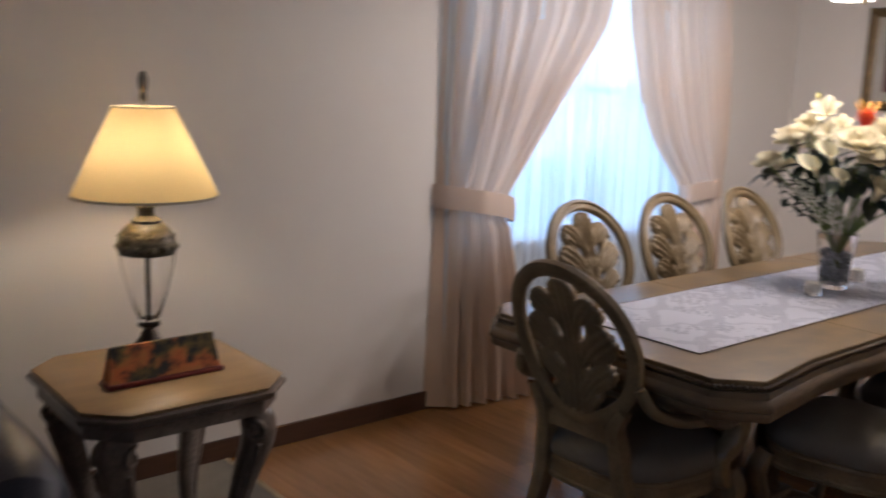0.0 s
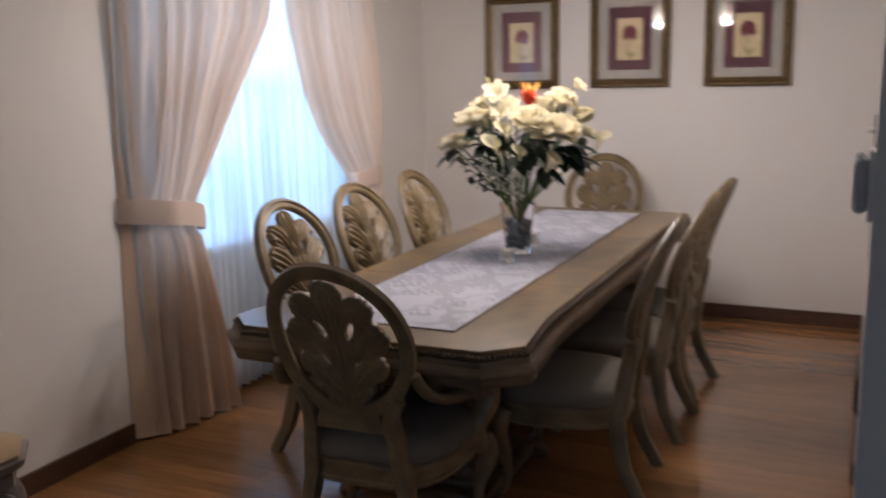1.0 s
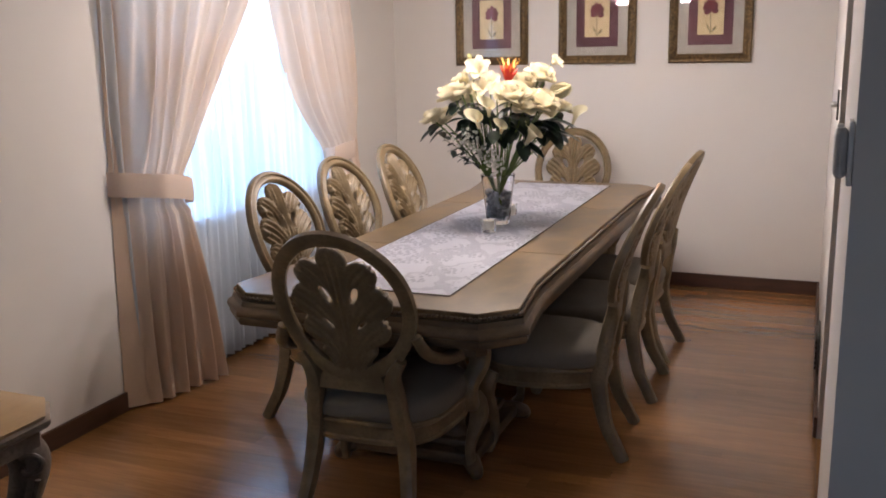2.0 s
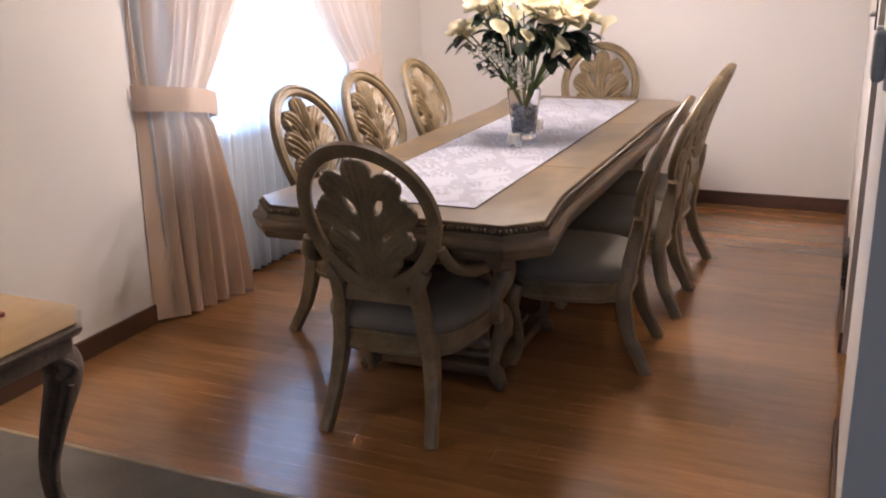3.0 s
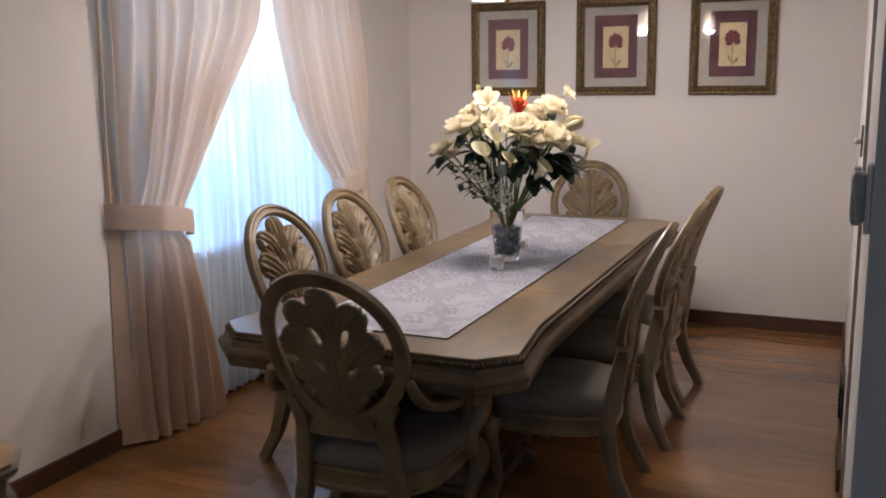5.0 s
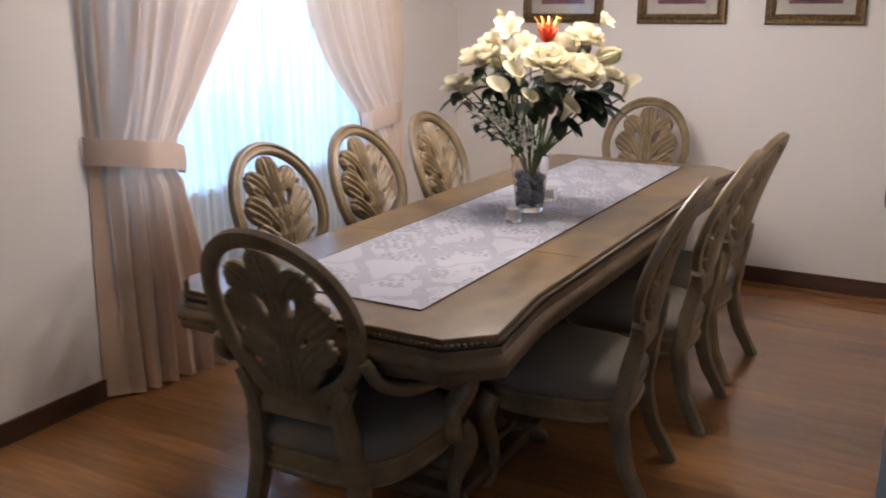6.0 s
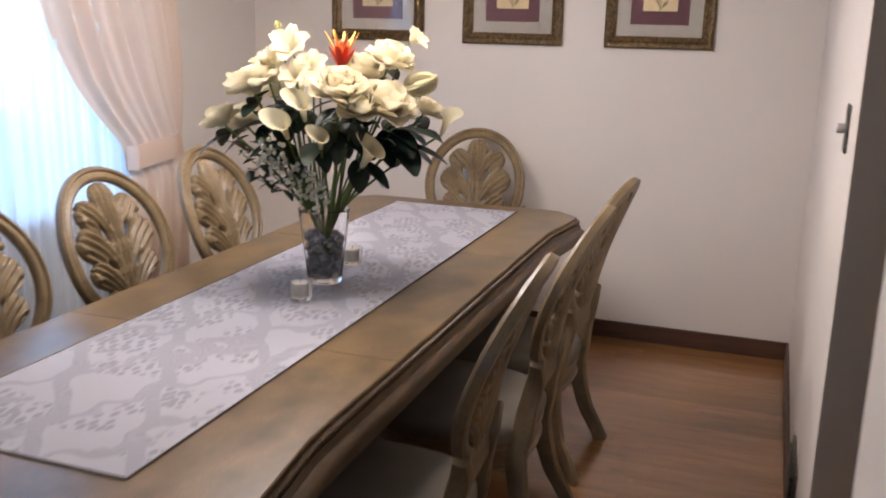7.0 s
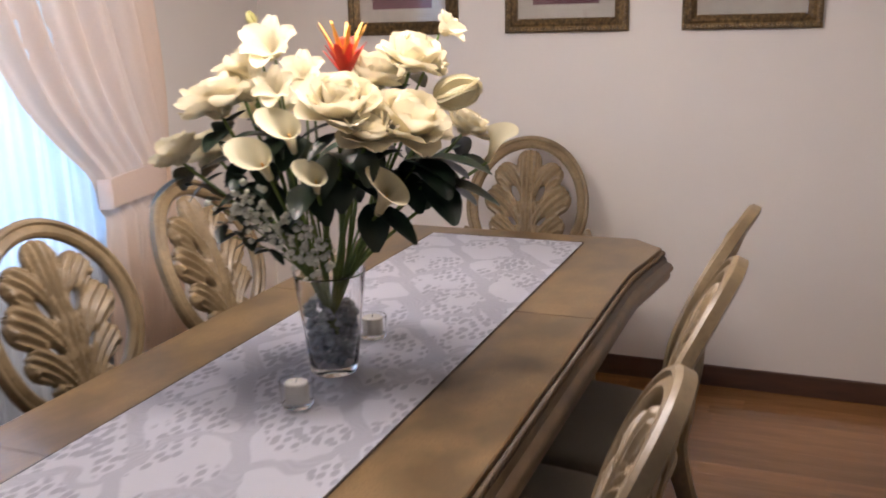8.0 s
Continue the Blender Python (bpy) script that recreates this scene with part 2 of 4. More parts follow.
for a, b in ((WX0 + 0.05, 4.07), (4.09, WX1 - 0.05)):
    part("sash_rail", boxed(a, b, ym - 0.025, ym + 0.025, 1.5, 1.54, bevel=0.004), WHITE, win)
    for c, d in ((WZ0 + 0.05, 1.5), (1.54, WZ1 - 0.05)):
        pane = part("pane", boxed(a, b, ym - 0.003, ym + 0.003, c, d), PANE, win, smooth=False)
        pane.visible_shadow = False
part("window_sill", boxed(WX0 - 0.04, WX1 + 0.04, NORTH - 0.03, NORTH + 0.04, WZ0 - 0.03, WZ0 - 0.002, bevel=0.005), WHITE, win)

# ---- curtains ----
YC = 3.395


def hanging(rows, cols, place):
    bm = bmesh.new()
    grid = [[place(i / (cols - 1), j / (rows - 1)) for i in range(cols)] for j in range(rows)]
    return loft(bm, grid, closed=False)


def drape(outer, edge, lean):
    """A tied-back drape: gathered from its full width at the rod to a waist, then falling to the floor. edge: (height, inner edge) pairs."""
    zs = [0.015 + 2.3 * k / 70 for k in range(71)]

    def place(s, v):
        z = zs[round(v * 70)]
        inner = np.mean([interp(edge, z + d) for d in (-0.04, -0.02, 0, 0.02, 0.04)])
        full = abs(inner - outer)
        far = outer + 0.034 * z * (1 if inner > outer else -1)
        x = far + (inner - far) * s
        amp = 0.012 + 0.024 * min(1, abs(z - 1.0) / 0.5)
        wave = math.sin(2 * math.pi * (7.5 * s + 0.3 * math.sin(5 * s)) + lean) + 0.3 * math.sin(2 * math.pi * 16 * s + z)
        ret = max(0.0, 1 - s * full / 0.13) ** 1.1
        open_ = min(1, max(0, s * full - 0.07) / 0.1)
        fall = 0.02 * math.sin(3 * z + 4 * s)
        y = YC + amp * wave * open_ + (NORTH - 0.005 - YC) * ret + fall * (1 - ret) - 0.03 * (1 if z < 0.9 else 0) * s
        return (x, min(y, NORTH - 0.004), z)

    return hanging(71, 150, place)


def tieback(x0, x1, z0, z1, high):
    """A sewn band round the waist of a drape, hooked to the wall at x0."""
    bm, line = bmesh.new(), []
    for k in range(25):
        a = k / 24
        x = x0 + (x1 - x0) * math.sin(a * math.pi / 2) if a < 0.999 else x1
        line.append((x, NORTH - 0.01 - (NORTH - YC + 0.045) * min(1, 3.2 * a) ** 0.7 + 0.05 * max(0, a - 0.9) * 10, z0 + (z1 - z0) * a))
    rings = []
    for x, y, z in line:
        rings.append([(x, y - 0.004, z - high / 2), (x, y - 0.008, z), (x, y - 0.004, z + high / 2), (x, y + 0.003, z + high / 2), (x, y + 0.003, z - high / 2)])
    return loft(bm, rings)


def lined(ob, outer, wide):
    """The doubled side hem of a drape, which lets no light through."""
    ob.data.materials.append(LINED)
    for f in ob.data.polygons:
        if abs(f.center.x - outer) < wide + 0.034 * f.center.z:
            f.material_index = 1


LEFT_EDGE = [(0.0, 3.56), (0.5, 3.46), (0.88, 3.39), (1.01, 3.395), (1.12, 3.49), (1.3, 3.63), (1.535, 3.8), (1.7, 3.935), (1.85, 4.04), (2.32, 4.13)]
RIGHT_EDGE = [(0.0, 4.66), (0.5, 4.7), (0.9, 4.755), (1.01, 4.745), (1.12, 4.63), (1.27, 4.5), (1.47, 4.39), (1.6, 4.34), (1.85, 4.24), (2.32, 4.12)]
cur = thing("tied_drape", "peach cloth drape tied back beside the window", "curtain", group="drapes at the window")
lined(part("drape_panel", drape(2.992, LEFT_EDGE, 0.0), DRAPE, cur), 2.992, 0.05)
part("tieback", tieback(3.01, 3.385, 1.03, 0.95, 0.108), TIE, cur, "plain peach tieback band")
cur = thing("tied_drape", "peach cloth drape tied back near the corner", "curtain", group="drapes at the window")
lined(part("drape_panel", drape(5.28, RIGHT_EDGE, 1.3), DRAPE, cur), 5.28, 0.05)
part("tieback", tieback(5.25, 4.735, 0.99, 0.955, 0.105), TIE, cur, "plain peach tieback band")
cur = thing("sheer_curtain", "white sheer curtain hanging in fine folds across the window", "curtain")


def sheer_place(s, v, x0, x1, lift):
    z = 0.03 + 2.27 * v
    wave = math.sin(2 * math.pi * (15 * s + 0.8 * math.sin(7 * s)) + 0.5 * math.sin(2 * z)) + 0.4 * math.sin(2 * math.pi * 31 * s + z)
    return (x0 + (x1 - x0) * s, NORTH - 0.04 - lift + wave * (0.017 + 0.005 * math.sin(9 * s + 2 * z)), z)


for x0, x1, lift in ((3.04, 4.07, 0.0), (4.045, 5.14, 0.012)):
    part("sheer_panel", hanging(24, 220, lambda s, v: sheer_place(s, v, x0, x1, lift)), SHEER, cur)
rod = thing("curtain_rod", "white metal curtain rod above the window", "curtain rod")
part("rod", tube(bmesh.new(), [(2.9, YC, 2.335), (4.08, YC, 2.335), (5.28, YC, 2.335)], [0.014] * 3, 12, side=(0, 0, 1)), WHITE, rod)
for x in (2.93, 5.25):
    part("bracket", boxed(x - 0.012, x + 0.012, YC, NORTH - 0.001, 2.325, 2.345, bevel=0.003), WHITE, rod)

# ---- dining table ----
TY, TOP = 2.07, 0.76
TX0, TX1 = 2.524, 5.395


def table_outline(grow):
    """The plan of the top: clipped corners, ends a little wider than the middle."""
    g = grow
    half, mid, clip = 0.536, 0.49, 0.105
    k = 0.41 * g
    quarter = [(TX0 - g, half - clip + k), (TX0 + clip - k, half + g), (TX0 + 0.43, mid + 0.003 + g), (TX0 + 0.55, mid + g)]
    far = [(TX0 + TX1 - x, y) for x, y in reversed(quarter)]
    upper = quarter + far
    return [(x, TY + y) for x, y in upper] + [(x, TY - y) for x, y in reversed(upper)]


def table_layers(bm, layers):
    return loft(bm, [[(x, y, z) for x, y in table_outline(g)] for g, z in layers])


table = thing("dining_table", "long antiqued wooden dining table with clipped corners", "table")
part("tabletop", table_layers(bmesh.new(), [(-0.012, TOP - 0.03), (0.0, TOP - 0.03), (0.0, TOP - 0.003), (-0.003, TOP)]), TABLE, table, "veneered tabletop with a soft sheen")
part("edge_moulding", table_layers(bmesh.new(), [(-0.02, TOP - 0.03), (0.012, TOP - 0.03), (0.016, TOP - 0.04), (0.018, TOP - 0.048), (0.032, TOP - 0.056), (0.038, TOP - 0.07), (0.036, TOP - 0.08),
     (0.028, TOP - 0.086), (0.03, TOP - 0.098), (0.024, TOP - 0.112), (0.008, TOP - 0.118), (-0.04, TOP - 0.118)]), EDGE, table, "dark glazed stepped edge moulding")
# rope bead under the rim
bm = bmesh.new()
line = table_outline(0.007)
for (xa, ya), (xb, yb) in zip(line, line[1:] + line[:1]):
    n = max(2, int(math.hypot(xb - xa, yb - ya) / 0.016))
    for k in range(n):
        t = (k + 0.5) / n
        c = Vector((xa + (xb - xa) * t, ya + (yb - ya) * t, TOP - 0.019))
        verts = bmesh.ops.create_icosphere(bm, subdivisions=1, radius=0.009)["verts"]
        for v in verts:
            v.co = c + v.co
part("rope_bead", bm, EDGE, table, "carved rope beading")
part("apron", table_layers(bmesh.new(), [(-0.14, TOP - 0.2), (-0.13, TOP - 0.19), (-0.13, TOP - 0.119)]), EDGE, table)
# two seams where the leaves meet
for x in (3.42, 4.5):
    part("leaf_seam", boxed(x - 0.0012, x + 0.0012, TY - 0.488, TY + 0.488, TOP - 0.002, TOP + 0.0006), EDGE, table, smooth=False)
baluster = [(0.045, 0.1), (0.05, 0.12), (0.036, 0.14), (0.034, 0.17), (0.055, 0.23), (0.068, 0.29), (0.06, 0.35), (0.036, 0.41), (0.03, 0.44), (0.046, 0.455), (0.046, 0.475), (0.034, 0.49), (0.05, 0.53), (0.056, 0.56)]
for cx in (3.2, 4.72):
    ped = part("pedestal_base", boxed(cx - 0.29, cx + 0.29, TY - 0.27, TY + 0.27, 0.035, 0.085, bevel=0.012), EDGE, table)
    part("plinth", boxed(cx - 0.24, cx + 0.24, TY - 0.22, TY + 0.22, 0.085, 0.115, bevel=0.01), EDGE, ped)
    part("cap", boxed(cx - 0.25, cx + 0.25, TY - 0.24, TY + 0.24, 0.555, 0.6, bevel=0.01), EDGE, ped)
    part("core", boxed(cx - 0.09, cx + 0.09, TY - 0.09, TY + 0.09, 0.115, 0.56, bevel=0.012), EDGE, ped)
    for sx in (-1, 1):
        for sy in (-1, 1):
            part("baluster", lathe(bmesh.new(), baluster, 20, cx + sx * 0.17, TY + sy * 0.155), EDGE, ped, "turned and carved baluster")
            part("scroll_foot", tube(bmesh.new(), [(cx + sx * 0.2, TY + sy * 0.18, 0.07), (cx + sx * 0.27, TY + sy * 0.25, 0.055), (cx + sx * 0.31, TY + sy * 0.285, 0.03), (cx + sx * 0.3, TY + sy * 0.275, 0.016)], [0.036, 0.034, 0.027, 0.016], 10), EDGE, ped)

# ---- chairs ----


# carved leaf of a chair back: root, bend and tip (across, up from the oval's middle), half width at root and tip
FRONDS = [
    ((0, -0.26), (0, -0.1), (0, 0.03), 0.056, 0.038),
    ((0, -0.02), (0, 0.08), (0, 0.163), 0.03, 0.046),
    ((0.012, -0.08), (0.028, 0.065), (0.085, 0.115), 0.024, 0.046),
    ((0.015, -0.14), (0.038, -0.03), (0.11, 0.022), 0.026, 0.054),
    ((0.018, -0.19), (0.05, -0.115), (0.1, -0.078), 0.028, 0.044),
    ((0.03, -0.235), (0.05, -0.175), (0.074, -0.158), 0.026, 0.018),
]
KNOBS = [(0.146, 0.012, 0.012), (0.118, 0.1, 0.011), (0.13, -0.092, 0.011), (0.08, -0.155, 0.011)]


def carving(u, v):
    """How far a point lies inside the leaf's outline, and how high the carving stands there."""
    au = np.abs(u)
    inside, height = np.full(u.shape, -1.0), np.zeros(u.shape)
    for p0, p1, p2, w0, w1 in FRONDS:
        best = np.full(u.shape, -1.0)
        ridge = np.zeros(u.shape)
        for t in np.linspace(0, 1, 36):
            cx, cy = [(1 - t) ** 2 * a + 2 * t * (1 - t) * b + t * t * c for a, b, c in zip(p0, p1, p2)]
            dx, dy = [2 * (1 - t) * (b - a) + 2 * t * (c - b) for a, b, c in zip(p0, p1, p2)]
            r, far = w0 + (w1 - w0) * t, math.hypot(dx, dy)
            gap = np.hypot(au - cx, v - cy)
            side = ((au - cx) * dy - (v - cy) * dx) / far / r
            near = r * (1 + 0.07 * np.cos(9.0 * np.arctan2(side, 1.1 - t))) - gap
            use = near > best
            dome = np.sqrt(np.clip(1 - (gap / r) ** 2, 0, 1))
            rise = 0.006 + 0.011 * dome ** 0.7 * (0.75 + 0.4 * t) + 0.006 * np.cos(2 * math.pi * 2.0 * side) * dome ** 0.4
            ridge = np.where(use, rise, ridge)
            best = np.maximum(best, near)
        height = np.where(best > 0, np.maximum(height, ridge), height)
        inside = np.maximum(inside, best)
    for x, y, r in KNOBS:
        gap = np.hypot(au - x, v - y)
        height = np.where(gap < r, np.maximum(height, 0.012 + 1.1 * np.sqrt(np.clip(r * r - gap * gap, 0, 1))), height)
        inside = np.maximum(inside, r - gap)
    # pierced teardrops beside the stem
    for x, y, a, long, wide in ((0.047, 0.045, 0.45, 0.032, 0.012), (0.056, -0.06, 0.8, 0.024, 0.007)):
        along, over = (au - x) * math.sin(a) + (v - y) * math.cos(a), (au - x) * math.cos(a) - (v - y) * math.sin(a)
        inside = np.minimum(inside, (np.hypot(along / long, over / wide) - 1) * wide)
    return inside, height


def carved_splat(place, f, h):
    """The pierced leaf as one mesh: a relief in front, a shallower one behind, and its edges between."""
    nu, nv = 75, 109
    u, v = np.meshgrid(np.linspace(-0.185, 0.185, nu), np.linspace(-0.265, 0.225, nv))
    step = 0.002
    inside, _ = carving(u, v)
    cell = (np.maximum.reduce([inside[:-1, :-1], inside[1:, :-1], inside[:-1, 1:], inside[1:, 1:]]) > 0.0008)
    for _ in range(4):  # draw the outermost points onto the outline
        gu = (carving(u + step, v)[0] - carving(u - step, v)[0]) / (2 * step)
        gv = (carving(u, v + step)[0] - carving(u, v - step)[0]) / (2 * step)
        now = carving(u, v)[0]
        move = np.where((inside < 0) & (now < 0), -now, 0) / np.maximum(gu * gu + gv * gv, 0.3)
        u, v = u + np.clip(gu * move, -0.006, 0.006), v + np.clip(gv * move, -0.006, 0.006)
    inside, high = carving(u, v)
    edge = np.clip(inside / 0.006, 0, 1) ** 0.5
    front, rear = 0.003 + high * (0.3 + 0.7 * edge), -0.006 - 0.4 * high * edge
    bm, made = bmesh.new(), {}

    def vert(a, b, back_side):
        key = (a, b, back_side)
        if key not in made:
            made[key] = bm.verts.new(place(u[a, b] * f, v[a, b] * h, float(rear[a, b] if back_side else front[a, b])))
        return made[key]

    for a, b in zip(*np.nonzero(cell)):
        a, b = int(a), int(b)
        ring = [(a, b), (a, b + 1), (a + 1, b + 1), (a + 1, b)]
        bm.faces.new([vert(*q, False) for q in ring])
        bm.faces.new([vert(*q, True) for q in reversed(ring)])
        for (da, db), (p, q) in (((-1, 0), (0, 1)), ((0, 1), (1, 2)), ((1, 0), (2, 3)), ((0, -1), (3, 0))):
            ea, eb = a + da, b + db
            if not (0 <= ea < nv - 1 and 0 <= eb < nu - 1 and cell[ea, eb]):
                bm.faces.new([vert(*ring[q], False), vert(*ring[p], False), vert(*ring[p], True), vert(*ring[q], True)])
    return bm


BACK = -0.32  # from the seat's middle to the middle of the oval back


def build_chair(kind, label, half_w, hh, top, arms, group):
    """A dining chair whose front is +y: oval back with a carved leaf splat, padded seat, cabriole front legs."""
    chair = thing(kind, label, "chair", group=group)
    cz = top - hh
    lean = 0.36

    def back(u, v, depth):
        """From the oval's plane (across, up from its middle, forward) into the chair."""
        z = cz + v
        return Vector((u, BACK + 0.006 - v * lean - (0.3 if v > 0 else 0.58) * v * v + depth * 0.939, z + depth * 0.344))

    # oval frame
    section = [(0, -0.013), (0.001, 0.008), (-0.005, 0.016), (-0.012, 0.017), (-0.017, 0.009), (-0.022, 0.013), (-0.035, 0.016), (-0.043, 0.01), (-0.047, 0.0), (-0.045, -0.011), (-0.03, -0.017), (-0.012, -0.017)]
    rings = []
    for k in range(56):
        a = 2 * math.pi * k / 56
        ring = []
        for off, dep in section:
            bow = 0.02 * (math.cos(a) ** 2)
            ring.append(back((half_w + off) * math.cos(a), (hh + off) * math.sin(a), dep + bow * 0.6))
        rings.append(ring)
    bm = bmesh.new()
    loft(bm, rings + [rings[0]], caps=False)
    bmesh.ops.remove_doubles(bm, verts=bm.verts, dist=1e-5)
    part("back_frame", bm, CHAIR, chair, "moulded oval back frame")
    f = half_w / 0.235
    part("splat", carved_splat(back, f, hh / 0.262), CHAIR, chair, "pierced splat carved as an acanthus leaf")
    # shoe below the oval
    part("shoe", loft(bmesh.new(), [[back(u, v, d) for u, d in ((-w, -0.014), (w, -0.014), (w, 0.016), (-w, 0.016))] for v, w in ((-0.225, 0.1), (-0.26, 0.115), (-0.295, 0.12))]), CHAIR, chair)
    # seat
    wf, wr, y0, y1 = (0.295, 0.24, -0.245, 0.225) if arms else (0.262, 0.22, -0.245, 0.232)

    def outline(g, z, n=40):
        pts = []
        for k in range(n):
            a = 2 * math.pi * k / n
            c, s = math.cos(a), math.sin(a)
            e = 0.62
            sx, sy = math.copysign(abs(c) ** e, c), math.copysign(abs(s) ** e, s)
            y = (y0 + y1) / 2 + sy * ((y1 - y0) / 2 + g)
            w = wr + (wf - wr) * (sy + 1) / 2 + g
            pts.append((sx * w, y + 0.018 * (1 - sx * sx) * max(0, sy), z))
        return pts

    part("seat_frame", loft(bmesh.new(), [outline(-0.03, 0.28), outline(-0.006, 0.282), outline(0.002, 0.291), outline(0.002, 0.3), outline(-0.004, 0.305), outline(-0.002, 0.345), outline(0.004, 0.352), outline(0.003, 0.362), outline(-0.008, 0.37)]), CHAIR, chair)
    part("seat", loft(bmesh.new(), [outline(-0.012, 0.36), outline(0.004, 0.371), outline(0.01, 0.39), outline(0.008, 0.412), outline(-0.006, 0.432), outline(-0.03, 0.446), outline(-0.08, 0.459), outline(-0.15, 0.467), outline(-0.2, 0.469)]), SEAT, chair, "grey-beige upholstered seat pad")
    for s in (-1, 1):
        part("leg", tube(bmesh.new(), [(s * (wf - 0.03), y1 - 0.045, 0.335), (s * (wf - 0.012), y1 - 0.028, 0.285), (s * (wf - 0.012), y1 - 0.025, 0.235), (s * (wf - 0.035), y1 - 0.05, 0.14), (s * (wf - 0.035), y1 - 0.05, 0.06), (s * (wf - 0.022), y1 - 0.03, 0.022), (s * (wf - 0.02), y1 - 0.026, 0.0)],
             [0.03, 0.036, 0.033, 0.021, 0.018, 0.026, 0.02], 12, square=0.6), CHAIR, chair, "carved cabriole front leg")
        part("leg", tube(bmesh.new(), [tuple(back(s * 0.172 * f, -0.178, -0.004)), tuple(back(s * 0.138 * f, -0.24, -0.004)), (s * 0.146, -0.246, 0.47), (s * 0.154, -0.236, 0.4), (s * 0.166, -0.222, 0.3), (s * 0.182, -0.252, 0.15), (s * 0.19, -0.29, 0.07), (s * 0.198, -0.325, 0.0)],
             [0.017, 0.024, 0.026, 0.028, 0.028, 0.024, 0.022, 0.021], 12, square=2.0, flat=1.15), CHAIR, chair, "curved rear leg")
        if arms:
            arm = part("arm", tube(bmesh.new(), [tuple(back(s * (half_w - 0.012), -0.09, 0)), (s * 0.262, -0.25, 0.625), (s * 0.285, -0.16, 0.585), (s * 0.296, -0.05, 0.568), (s * 0.302, 0.06, 0.572), (s * 0.302, 0.13, 0.578), (s * 0.3, 0.155, 0.556)],
                 [0.02, 0.024, 0.028, 0.032, 0.034, 0.032, 0.018], 12, flat=0.75), CHAIR, chair, "scrolled open arm")
            part("arm_support", tube(bmesh.new(), [(s * 0.3, 0.1, 0.57), (s * 0.312, 0.145, 0.52), (s * 0.305, 0.14, 0.46), (s * 0.282, 0.105, 0.4), (s * 0.275, 0.12, 0.34), (s * 0.272, 0.16, 0.3)], [0.026, 0.036, 0.036, 0.033, 0.034, 0.028], 12, square=0.8), CHAIR, arm, "carved S-shaped arm support")
            part("knee_scroll", tube(bmesh.new(), [(s * 0.315, 0.12, 0.545), (s * 0.325, 0.15, 0.515), (s * 0.325, 0.145, 0.475), (s * 0.318, 0.125, 0.485)], [0.009, 0.013, 0.013, 0.008], 8), CHAIR, arm)
    return chair


def seated(x, y, turn):
    """The pose of a chair whose oval back has its middle over (x, y)."""
    return pose(x, y, 0, 0, 0, turn) @ Matrix.Translation((0, -BACK, 0))


first = build_chair("dining_chair", "limed wooden dining chair with oval carved back and grey seat", 0.239, 0.255, 1.057, False, "side chairs at the table")
first.matrix_world = seated(3.425, 1.322, 4)
for x, y, turn in ((4.066, 1.303, 1), (4.603, 1.312, -4), (3.348, 2.832, 174), (3.952, 2.83, 175.5), (4.564, 2.818, 180)):
    copy_thing(first, seated(x, y, turn))
head = build_chair("dining_armchair", "limed wooden armchair with oval carved back and open arms", 0.246, 0.264, 1.046, True, "armchairs at the table ends")
head.matrix_world = seated(2.396, 2.051, -88)
copy_thing(head, seated(5.751, 2.14, 98))

# ---- pictures ----
GILT = mat("gilt_frame", (0.2, 0.13, 0.05), (0.07, 0.045, 0.02), 60, 0.38, metal=0.55, bump=0.6, fine=140, third=(0.05, 0.03, 0.015))
LINEN = mat("linen_mat", (0.36, 0.33, 0.28), None, 40, 0.9, bump=0.3, fine=500)
PLUM = mat("plum_mat", (0.1, 0.035, 0.042), None, 12, 0.8)
PAPER = mat("cream_paper", (0.55, 0.45, 0.26), (0.46, 0.36, 0.2), 14, 0.8)
PETAL_P = mat("print_petal", (0.16, 0.03, 0.035), (0.09, 0.02, 0.03), 40, 0.8)
STALK_P = mat("print_stalk", (0.2, 0.17, 0.08), None, 40, 0.8)


def flat_shape(bm, points, x):
    bm.faces.new([bm.verts.new((x, y, z)) for y, z in points])
    return bm


